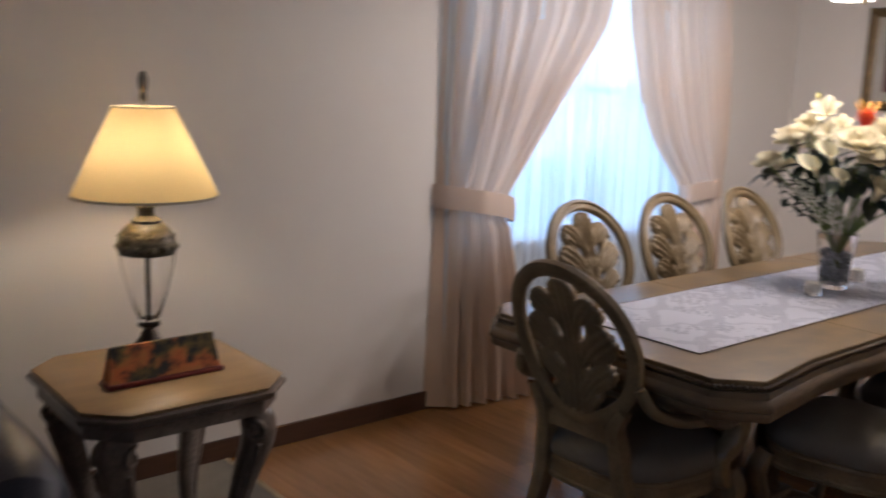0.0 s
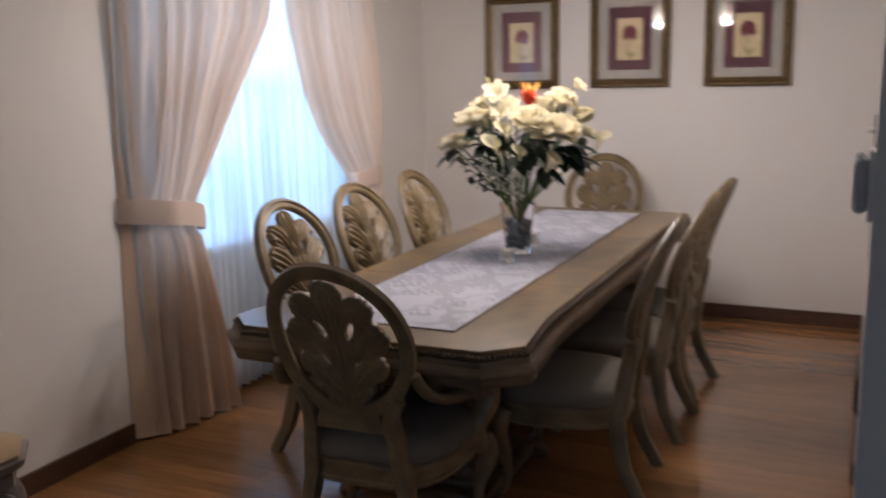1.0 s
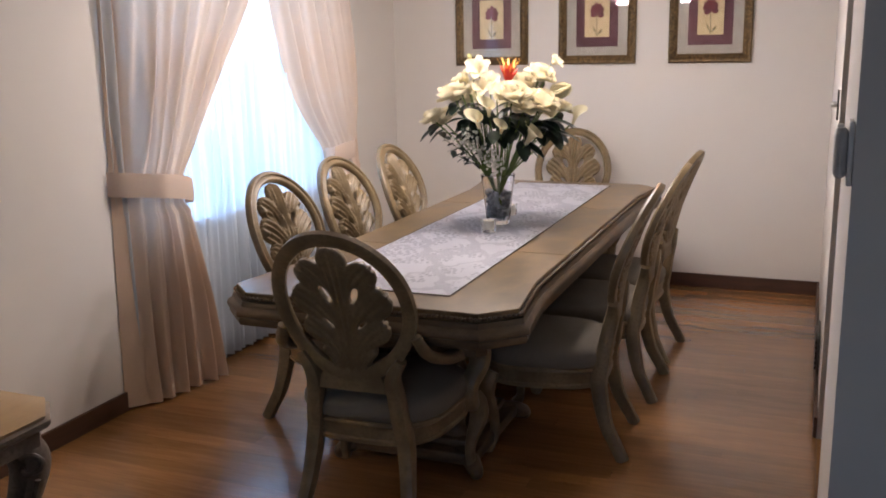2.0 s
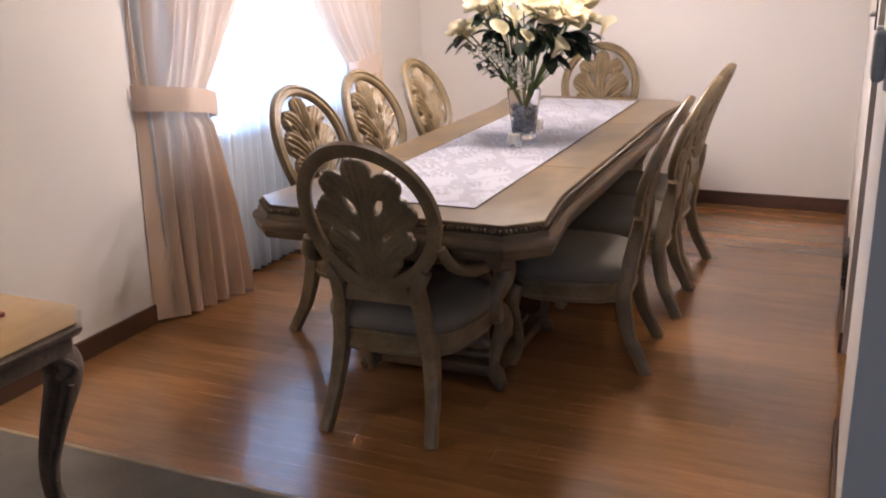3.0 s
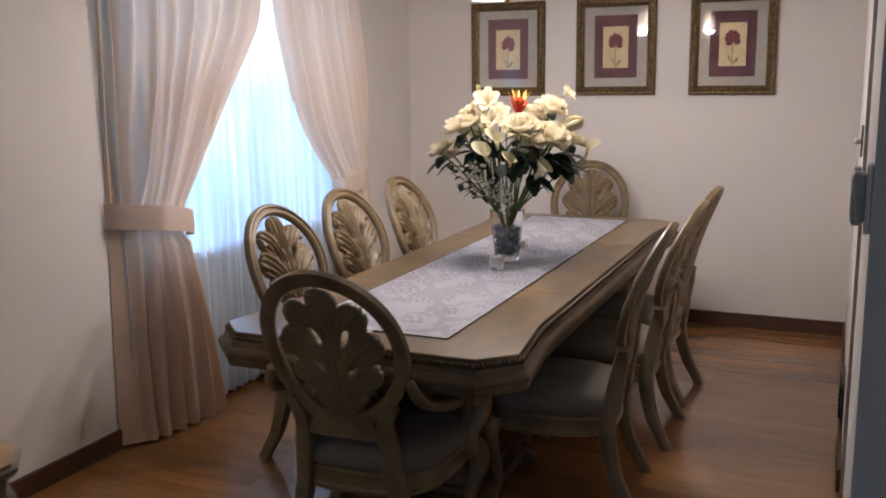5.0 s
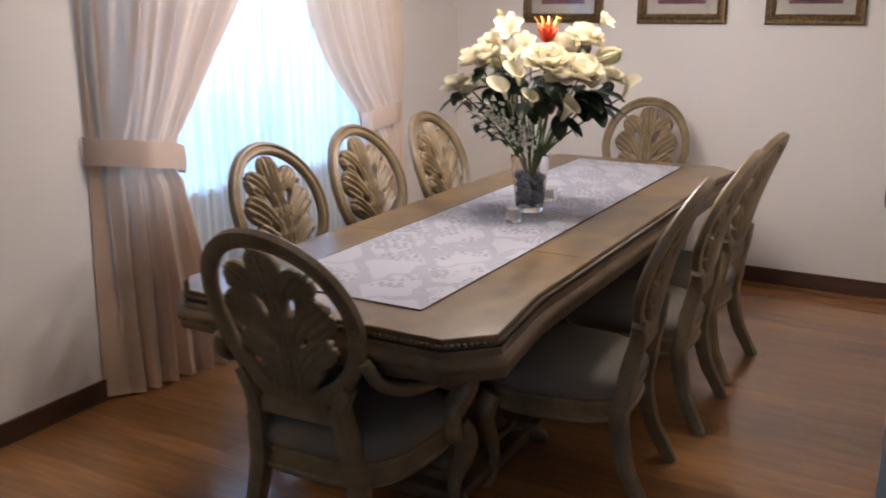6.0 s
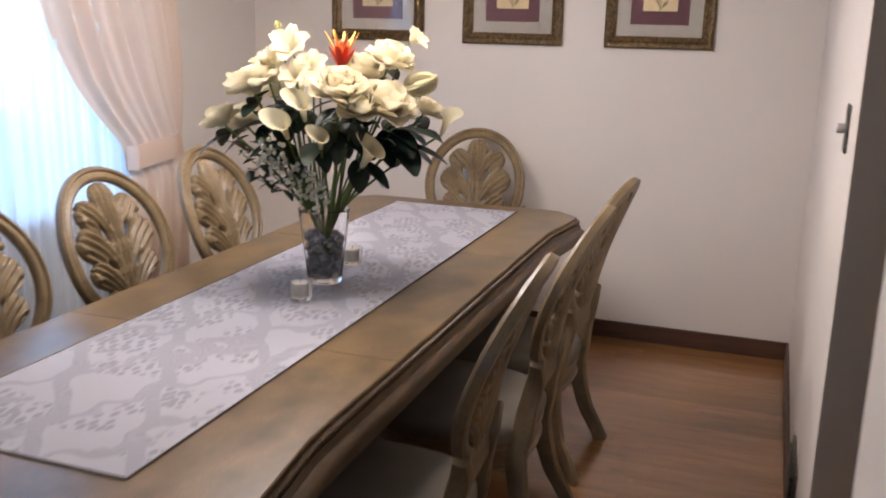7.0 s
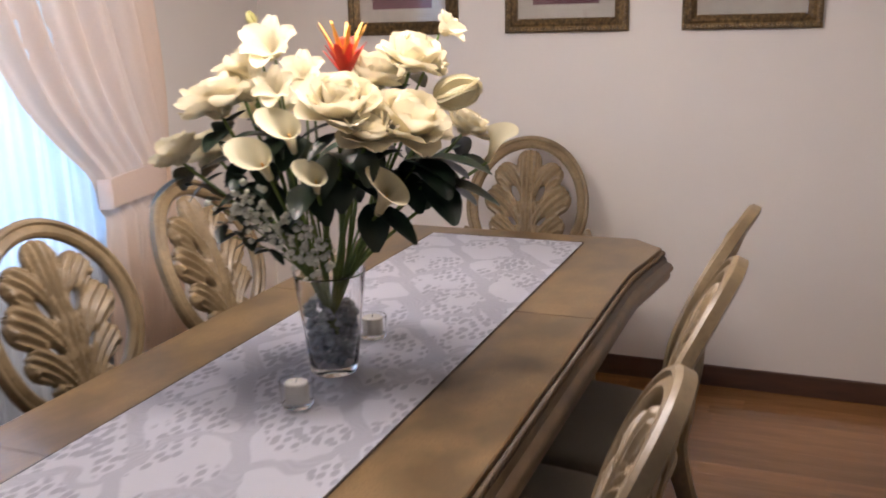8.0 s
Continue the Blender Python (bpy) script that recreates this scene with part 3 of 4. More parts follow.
def picture(y_mid, width, z0, z1, kind):
    pic = thing("framed_picture", "flower print in plum and linen mats, ornate gilt frame", "picture", pose(EAST, y_mid, 0), "three pictures in a row")
    w, fw = width / 2, 0.056
    rim = [(0, -0.004), (0, -0.02), (0.006, -0.027), (0.016, -0.027), (0.024, -0.021), (0.034, -0.025), (0.046, -0.018), (fw, -0.012), (fw, -0.004)]
    rings = [[(d, sy * (w - o), (z0 + o) if sz < 0 else (z1 - o)) for o, d in rim] for sy, sz in ((1, -1), (1, 1), (-1, 1), (-1, -1), (1, -1))]
    frame_ob = part("frame", loft(bmesh.new(), rings, closed=False, caps=False), GILT, pic, "ornate dark gilt frame")
    # carved beads along the rim
    bm = bmesh.new()
    for sy in (-1, 1):
        for k in range(40):
            z = z0 + 0.02 + (z1 - z0 - 0.04) * k / 39
            for v in bmesh.ops.create_icosphere(bm, subdivisions=1, radius=0.0065)["verts"]:
                v.co += Vector((-0.026, sy * (w - 0.011), z))
    for z in (z0 + 0.011, z1 - 0.011):
        for k in range(34):
            for v in bmesh.ops.create_icosphere(bm, subdivisions=1, radius=0.0065)["verts"]:
                v.co += Vector((-0.026, -w + 0.015 + (2 * w - 0.03) * k / 33, z))
    part("beading", bm, GILT, frame_ob)
    i = fw - 0.002
    part("outer_mat", boxed(-0.009, -0.003, -w + i, w - i, z0 + i, z1 - i), LINEN, pic, "grey linen mat", smooth=False)
    i = 0.118
    part("inner_mat", boxed(-0.0105, -0.009, -w + i, w - i, z0 + i - 0.008, z1 - i + 0.01), PLUM, pic, "plum inner mat", smooth=False)
    i, zb, zt = 0.174, z0 + 0.172, z1 - 0.178
    prn = part("print", boxed(-0.012, -0.0105, -w + i, w - i, zb, zt), PAPER, pic, "cream flower print", smooth=False)
    zm = zb + (zt - zb) * 0.64
    bm, x = bmesh.new(), -0.0126
    for k, (a, r) in enumerate(((-50, 0.06), (-22, 0.07), (5, 0.075), (30, 0.066), (58, 0.055), (100, 0.045), (-105, 0.048))):
        a = radians(a + kind * 9)
        d, c = Vector((math.sin(a), math.cos(a))), Vector((math.cos(a), -math.sin(a)))
        pts = [Vector((0, zm - 0.018)) + d * (r * t) + c * (0.019 * math.sin(math.pi * min(1, t * 0.9 + 0.04)) * q) for q, ts in ((1, (0, 0.3, 0.6, 0.85, 1)), (-1, (0.85, 0.6, 0.3))) for t in ts]
        flat_shape(bm, pts, x - 0.0002 * k)
    part("printed_flower", bm, PETAL_P, prn, smooth=False)
    bm = bmesh.new()
    flat_shape(bm, [(-0.003, zb + 0.004), (0.003, zb + 0.004), (0.004, zm - 0.02), (-0.001, zm - 0.02)], x + 0.0002)
    flat_shape(bm, [(0.0, zb + 0.01), (0.022, zb + 0.045), (0.03, zb + 0.075), (0.012, zb + 0.05)], x)
    flat_shape(bm, [(-0.002, zb + 0.008), (-0.03, zb + 0.03), (-0.036, zb + 0.055), (-0.014, zb + 0.038)], x - 0.0001)
    part("printed_stalk", bm, STALK_P, prn, smooth=False)
    i = fw - 0.004
    part("glazing", boxed(-0.0165, -0.0145, -w + i, w - i, z0 + i, z1 - i), CLEAR, pic, smooth=False).visible_shadow = False
    return pic


for n, (ya, yb) in enumerate(((2.518, 3.034), (1.798, 2.308), (1.086, 1.592))):
    picture((ya + yb) / 2, yb - ya, 1.453, 2.06, n - 1)

# ---- on the table ----


def runner_material():
    """White damask: two families of wavy grey ribbons with cross ribs, and sprigs of leaf dots between them."""
    m = bpy.data.materials.new("damask_runner")
    m.use_nodes = True
    t, b = m.node_tree, m.node_tree.nodes["Principled BSDF"]
    n, link = t.nodes.new, t.links.new

    def calc(kind, a, c=None, d=None):
        node = n("ShaderNodeMath")
        node.operation = kind
        for k, value in enumerate((a, c, d)):
            if value is None:
                continue
            if isinstance(value, (int, float)):
                node.inputs[k].default_value = value
            else:
                link(value, node.inputs[k])
        return node.outputs[0]

    def ranged(value, low, high):
        node = n("ShaderNodeMapRange")
        node.inputs["From Min"].default_value, node.inputs["From Max"].default_value = low, high
        link(value, node.inputs["Value"])
        return node.outputs[0]

    co, split, warp = n("ShaderNodeTexCoord"), n("ShaderNodeSeparateXYZ"), n("ShaderNodeTexNoise")
    link(co.outputs["Object"], split.inputs[0])
    warp.inputs["Scale"].default_value, warp.inputs["Detail"].default_value = 6.0, 2
    link(co.outputs["Object"], warp.inputs["Vector"])
    bent = calc("MULTIPLY_ADD", warp.outputs["Fac"], 0.26, -0.13)
    x, y = calc("ADD", split.outputs["X"], bent), calc("ADD", split.outputs["Y"], bent)
    ribbons = None
    for wide, phase, shift in ((0.24, 0.0, 0.0), (0.24, 3.1, 0.5)):
        swing = calc("SINE", calc("MULTIPLY_ADD", x, 15.0, phase))
        across = calc("ADD", calc("DIVIDE", y, wide), calc("MULTIPLY_ADD", swing, 0.24, shift))
        away = calc("ABSOLUTE", calc("SUBTRACT", calc("FRACT", across), 0.5))
        band = ranged(away, 0.1, 0.075)
        ribs = calc("MULTIPLY_ADD", calc("SINE", calc("MULTIPLY_ADD", x, 420.0, calc("MULTIPLY", y, 160.0))), 0.14, 0.5)
        one = calc("MULTIPLY", band, ribs)
        ribbons = one if ribbons is None else calc("MAXIMUM", ribbons, one)
    dots = None
    for turn, sx, sy in ((0.55, 24, 48), (-0.6, 26, 50)):
        mp, vor = n("ShaderNodeMapping"), n("ShaderNodeTexVoronoi")
        mp.inputs["Scale"].default_value, mp.inputs["Rotation"].default_value = (sx, sy, 1), (0, 0, turn)
        link(co.outputs["Object"], mp.inputs[0])
        vor.voronoi_dimensions = "2D"
        vor.inputs["Scale"].default_value, vor.inputs["Randomness"].default_value = 1.0, 0.6
        link(mp.outputs[0], vor.inputs["Vector"])
        spot = ranged(vor.outputs["Distance"], 0.4, 0.3)
        where = n("ShaderNodeTexNoise")
        where.inputs["Scale"].default_value, where.inputs["Detail"].default_value = 8.5, 0
        shift = n("ShaderNodeVectorMath")
        shift.inputs[1].default_value = (turn * 7, 3, 0)
        link(co.outputs["Object"], shift.inputs[0])
        link(shift.outputs[0], where.inputs["Vector"])
        one = calc("MULTIPLY", spot, ranged(where.outputs["Fac"], 0.555, 0.585))
        dots = one if dots is None else calc("MAXIMUM", dots, one)
    free = calc("SUBTRACT", 1.0, calc("MINIMUM", calc("MULTIPLY", ribbons, 3.0), 1.0))
    woven = calc("MAXIMUM", ribbons, calc("MULTIPLY", calc("MULTIPLY", dots, free), 0.85))
    mix = n("ShaderNodeMix")
    mix.data_type = "RGBA"
    mix.inputs["A"].default_value, mix.inputs["B"].default_value = (0.84, 0.84, 0.92, 1), (0.53, 0.53, 0.61, 1)
    link(woven, mix.inputs["Factor"])
    link(mix.outputs["Result"], b.inputs["Base Color"])
    weave, bp = n("ShaderNodeTexNoise"), n("ShaderNodeBump")
    weave.inputs["Scale"].default_value = 500
    link(co.outputs["Object"], weave.inputs["Vector"])
    bp.inputs["Strength"].default_value, bp.inputs["Distance"].default_value = 0.3, 0.002
    link(weave.outputs["Fac"], bp.inputs["Height"])
    link(bp.outputs[0], b.inputs["Normal"])
    b.inputs["Roughness"].default_value = 0.6
    return m


RX0, RX1, RY0, RY1 = 2.692, 5.28, 1.8, 2.356
cloth_run = thing("table_runner", "white and grey damask runner lying along the table", "table runner")
bm = bmesh.new()
rows = []
for i in range(90):
    x = RX0 + (RX1 - RX0) * i / 89
    rows.append([(x, RY0 + (RY1 - RY0) * j / 20, TOP + 0.0032 + 0.0011 * noise.noise((x * 5, j * 0.35, 0))) for j in range(21)])
loft(bm, rows, closed=False)
bmesh.ops.solidify(bm, geom=bm.faces[:], thickness=-0.002)
part("cloth", bm, runner_material(), cloth_run)
# runner's thin edge shadow, put in as dark piping colour; the wicks share it
SHADOW_WICK = mat("edge_shadow_and_wick", (0.08, 0.06, 0.055), None, 30, 0.9)
for a, b, c, d in ((RX0, RX1, RY0 - 0.003, RY0), (RX0, RX1, RY1, RY1 + 0.003), (RX0 - 0.003, RX0, RY0, RY1), (RX1, RX1 + 0.003, RY0, RY1)):
    part("shadow_piping", boxed(a, b, c, d, TOP + 0.0005, TOP + 0.004), SHADOW_WICK, cloth_run, "thin dark piping with the runner's edge shadow in its colour", smooth=False)

VX, VY, VZ = 3.96, 2.052, TOP + 0.0055
vase = thing("glass_vase", "clear flared glass vase standing on the runner", "vase", pose(VX, VY, VZ))
part("glass_body", lathe(bmesh.new(), [(0.03, 0.0), (0.05, 0.001), (0.054, 0.006), (0.056, 0.03), (0.064, 0.1), (0.072, 0.17), (0.079, 0.226), (0.079, 0.229), (0.0765, 0.229), (0.0755, 0.225), (0.0685, 0.17), (0.0605, 0.1), (0.052, 0.03), (0.048, 0.02), (0.02, 0.018)], 40), CLEAR, vase)
part("rim", lathe(bmesh.new(), [(0.0762, 0.2292), (0.0795, 0.2292), (0.0802, 0.231), (0.0795, 0.2328), (0.0762, 0.2328), (0.0756, 0.231)], 40), CLEAR, vase, "rounded glass rim")
PEBBLE = mat("slate_pebble", (0.36, 0.4, 0.45), (0.16, 0.19, 0.22), 30, 0.2, bump=0.05, third=(0.32, 0.35, 0.38))
rng = random.Random(7)
bm = bmesh.new()
for k in range(230):
    z = 0.03 + 0.125 * (k / 230)
    lim = 0.041 + 0.09 * z
    a, r = rng.uniform(0, 6.283), lim * math.sqrt(rng.random()) if k % 3 else lim
    s = rng.uniform(0.009, 0.013)
    for v in bmesh.ops.create_icosphere(bm, subdivisions=1, radius=s)["verts"]:
        v.co = Vector((r * math.cos(a) + v.co.x, r * math.sin(a) + v.co.y, z + v.co.z * 0.8))
pebbles = part("vase_pebbles", bm, PEBBLE)
pebbles.matrix_world = pose(VX, VY, VZ)
tagged(pebbles, "blue-grey glass pebbles filling the vase", "pebbles", kind="stuff")

IVORY = cloth("ivory_petal", (0.81, 0.74, 0.54), 0.38, 0.0, 40)
WAX = cloth("calla_petal", (0.78, 0.72, 0.5), 0.4, 0.0, 25)
CORAL = mat("coral_petal", (0.75, 0.09, 0.04), (0.6, 0.04, 0.03), 30, 0.5)
GOLD = mat("yellow_tip", (0.8, 0.5, 0.08), (0.75, 0.3, 0.05), 40, 0.5)
PALEBUD = mat("pale_bud", (0.62, 0.58, 0.28), (0.5, 0.5, 0.2), 30, 0.5)
LEAF = mat("dark_leaf", (0.018, 0.035, 0.018), (0.01, 0.02, 0.012), 20, 0.35, bump=0.15)
SAGE = mat("sage_leaf", (0.06, 0.085, 0.06), (0.03, 0.05, 0.035), 25, 0.5)
STEM = mat("green_stem", (0.12, 0.17, 0.03), (0.06, 0.1, 0.02), 20, 0.5)
BERRY = mat("white_berry", (0.6, 0.62, 0.52), None, 60, 0.6)


def turned(axis):
    """A frame whose z points along the axis."""
    return Vector(axis).normalized().to_track_quat("Z", "Y").to_matrix()


def petal(bm, m, long, wide, start, bend, cup, origin=(0, 0, 0), tip=0.6, ruffle=0.0, seed=0.0):
    """A bent, cupped blade; m turns it, start and bend are its angle from the axis in radians."""
    o, rings, y, z = Vector(origin), [], 0.0, 0.0
    n = 6
    for k in range(n + 1):
        t = k / n
        a = start + bend * t
        if k:
            y, z = y + math.sin(a) * long / n, z + math.cos(a) * long / n
        w = wide * (math.sin(math.pi * (0.1 + 0.78 * t ** 0.8)) ** tip if t < 0.999 else 0.35)
        ring = []
        for q in (-1, -0.5, 0, 0.5, 1):
            lift = cup * q * q * w
            wob = ruffle * math.sin(7 * q + 9 * t + seed) * t
            ring.append(o + m @ Vector((q * w, y - math.cos(a) * (lift + wob), z + math.sin(a) * (lift + wob))))
        rings.append(ring)
    return loft(bm, rings, closed=False)


def rot(m, phi):
    return m @ Matrix.Rotation(phi, 3, "Z")


def rose_bloom(c, axis, r, seed):
    made, m, rg = [], turned(axis), random.Random(seed)
    for layer, (count, start, bend, size, wide) in enumerate(((3, 0.1, -0.25, 0.95, 0.36), (4, 0.45, -0.75, 1.04, 0.46), (5, 0.75, -0.95, 1.12, 0.56), (6, 1.05, -0.95, 1.14, 0.6), (6, 1.35, -0.75, 1.1, 0.6), (5, 1.6, -0.4, 0.98, 0.55))):
        for k in range(count):
            phi = 6.283 * (k + 0.5 * layer) / count + rg.uniform(-0.2, 0.2)
            mm = rot(m, phi)
            off = c - m @ Vector((0, 0, r * 0.45)) + mm @ Vector((0, 0.045 * r * layer, 0.05 * r * layer))
            made.append(petal(bmesh.new(), mm, r * size * rg.uniform(0.92, 1.08), r * wide, start + rg.uniform(-0.08, 0.08), bend + rg.uniform(-0.2, 0.35), 0.4, off, 0.42, r * 0.035, k + layer))
    return made


def lily_bloom(c, axis, r, seed):
    made, m, rg = [], turned(axis), random.Random(seed)
    for k in range(6):
        made.append(petal(bmesh.new(), rot(m, 1.047 * k + rg.uniform(-0.1, 0.1)), r * rg.uniform(1.0, 1.2), r * (0.42 if k % 2 else 0.34), 0.35 + 0.12 * (k % 2), 0.85, 0.5, c - m @ Vector((0, 0, r * 0.3)), 0.8, r * 0.05, k))
    return made


def tulip_bloom(c, axis, r, seed):
    made, m = [], turned(axis)
    for k in range(6):
        made.append(petal(bmesh.new(), rot(m, 1.047 * k), r * (1.75 if k % 2 else 1.65), r * 0.6, 0.75 - 0.1 * (k % 2), -1.25, 0.5, c - m @ Vector((0, 0, r * 0.7)), 0.55, 0, k))
    return made


def calla_bloom(c, axis, r, seed):
    """A rolled trumpet with a wide lip drawn out to a point."""
    m, rings = turned(axis), []
    for k in range(11):
        t = k / 10
        ring = []
        for q in range(25):
            a = 6.283 * q / 24 + 0.35
            side = 0.5 + 0.5 * math.cos(a - 3.5)
            rad = r * (0.15 + 0.16 * t + 0.68 * t ** 4 * (0.4 + 0.8 * side))
            z = r * (1.9 * t - 0.95) + r * t ** 3 * (0.75 * side ** 3 - 0.35 * (1 - side))
            ring.append(c + m @ Vector((rad * math.cos(a), rad * math.sin(a), z)))
        rings.append(ring)
    return loft(bmesh.new(), rings, closed=False)


def protea_bloom(c, axis, r, seed):
    bm, m, rg = bmesh.new(), turned(axis), random.Random(seed)
    for k in range(26):
        petal(bm, rot(m, 2.4 * k), r * rg.uniform(0.9, 1.25), r * 0.13, 0.05 + 0.6 * k / 26, 0.1, 0.2, c - m @ Vector((0, 0, r * 0.7)), 0.7)
    return bm


def spikes(c, axis, r, seed):
    bm, m = bmesh.new(), turned(axis)
    for k in range(9):
        petal(bm, rot(m, 0.7 * k + 0.2), r * 1.7, r * 0.09, 0.2 + 0.04 * (k % 3), 0.35, 0.2, c - m @ Vector((0, 0, r * 0.7)), 0.9)
    return bm


def blade(bm, o, way, long, wide, droop):
    """A leaf folded a little along its midrib."""
    way = Vector(way).normalized()
    side = way.cross(Vector((0, 0, 1)))
    side = side.normalized() if side.length > 0.1 else Vector((1, 0, 0))
    rings = []
    for k in range(9):
        t = k / 8
        c = Vector(o) + way * (long * t) + Vector((0, 0, -droop * long * t * t))
        w = wide * math.sin(math.pi * min(0.985, 0.06 + 0.9 * t)) ** 0.8
        up = side.cross(way)
        rings.append([c + side * (w * q) + up * (abs(q) * 0.25 * w) for q in (-1, -0.5, 0, 0.5, 1)])
    return loft(bm, rings, closed=False)


def stalk(bm, end, thick, seed, start=None):
    rg = random.Random(seed)
    a = math.atan2(end.y, end.x) + rg.uniform(-0.4, 0.4)
    spread = min(0.06, 0.03 + 0.12 * math.hypot(end.x, end.y))
    foot = Vector((-0.02 * math.cos(a), -0.02 * math.sin(a), 0.09))
    rim = Vector((spread * math.cos(a), spread * math.sin(a), 0.235))
    mid = rim.lerp(end, 0.5) + Vector((0, 0, 0.015))
    return tube(bm, [foot, rim, mid, end], [thick, thick, thick, thick * 0.9], 7, steps=5)


# kind, place from the vase's foot, size
ROSES = [
    ("rose", -0.111, -0.109, 0.603, 0.075),
    ("rose", 0.098, -0.175, 0.682, 0.068),
    ("rose", -0.029, -0.215, 0.562, 0.08),
    ("rose", -0.127, 0.166, 0.606, 0.072),
    ("rose", -0.145, 0.259, 0.502, 0.055),
    ("rose", 0.104, -0.083, 0.643, 0.065),
    ("rose", -0.028, 0.173, 0.632, 0.06),
    ("rose", 0.208, -0.25, 0.529, 0.05),
    ("rose", -0.104, -0.163, 0.557, 0.06),
    ("rose", 0.087, 0.173, 0.581, 0.065),
    ("rose", 0.2, 0.012, 0.546, 0.065),
    ("rose", 0.247, -0.134, 0.517, 0.06),
    ("rose", 0.007, 0.274, 0.486, 0.06),
]
OTHER_BLOOMS = [
    ("lily", -0.071, 0.065, 0.709, 0.075),
    ("lily", -0.057, 0.142, 0.665, 0.07),
    ("lily", 0.16, -0.225, 0.74, 0.05),
    ("lily", -0.015, 0.026, 0.656, 0.06),
    ("lily", -0.1, 0.105, 0.625, 0.06),
    ("lily", -0.12, 0.03, 0.632, 0.055),
    ("lily", -0.06, -0.02, 0.61, 0.055),
    ("tulip", 0.111, -0.26, 0.611, 0.065),
    ("calla", -0.211, 0.028, 0.524, 0.06),
    ("calla", -0.164, -0.014, 0.578, 0.062),
    ("calla", -0.182, -0.084, 0.486, 0.05),
    ("calla", -0.109, -0.215, 0.457, 0.075),
    ("calla", 0.207, -0.33, 0.523, 0.05),
    ("bud", -0.062, 0.111, 0.771, 0.03),
    ("protea", 0.054, -0.036, 0.695, 0.076),
]
GREENS = [
    ("LEAF", 0.068, -0.285, 0.481, 0.1),
    ("LEAF", 0.06, -0.312, 0.419, 0.1),
    ("LEAF", -0.04, -0.174, 0.36, 0.08),
    ("LEAF", -0.073, -0.074, 0.511, 0.08),
    ("LEAF", -0.109, 0.072, 0.553, 0.07),
    ("LEAF", 0.061, -0.211, 0.445, 0.09),
    ("LEAF", -0.073, -0.116, 0.457, 0.07),
    ("LEAF", -0.12, 0.15, 0.5, 0.075),
    ("LEAF", -0.06, 0.04, 0.55, 0.08),
    ("LEAF", -0.13, -0.03, 0.43, 0.075),
    ("LEAF", -0.14, 0.11, 0.43, 0.07),
    ("LEAF", 0.02, -0.12, 0.54, 0.08),
    ("SPRIG", -0.152, 0.169, 0.34, 0),
    ("SPRIG", -0.117, 0.209, 0.396, 0),
    ("SPRIG", -0.175, 0.108, 0.454, 0),
    ("BABY", -0.18, 0.076, 0.406, 0),
    ("BABY", -0.1, -0.026, 0.298, 0),
    ("BABY", -0.117, 0.045, 0.345, 0),
]
KINDS = {"rose": (rose_bloom, IVORY, "cream silk rose on a green stem in the vase", "open cream rose bloom"), "lily": (lily_bloom, IVORY, "ivory silk lily on a green stem in the vase", "open ivory lily bloom"),
         "tulip": (tulip_bloom, WAX, "ivory silk magnolia bud on a green stem", "closed ivory bud"), "calla": (calla_bloom, WAX, "ivory calla lily on a green stem", "rolled ivory calla bloom"),
         "bud": (tulip_bloom, PALEBUD, "yellow-green lily bud on a thin stem", "slim yellow bud"), "protea": (protea_bloom, CORAL, "coral red protea on a green stem", "spiky coral bloom")}
NAMES = {"rose": "rose", "lily": "lily", "tulip": "magnolia_bud", "calla": "calla_lily", "bud": "lily_bud", "protea": "protea"}
VIEW = Vector((-0.85, -0.48, 0))
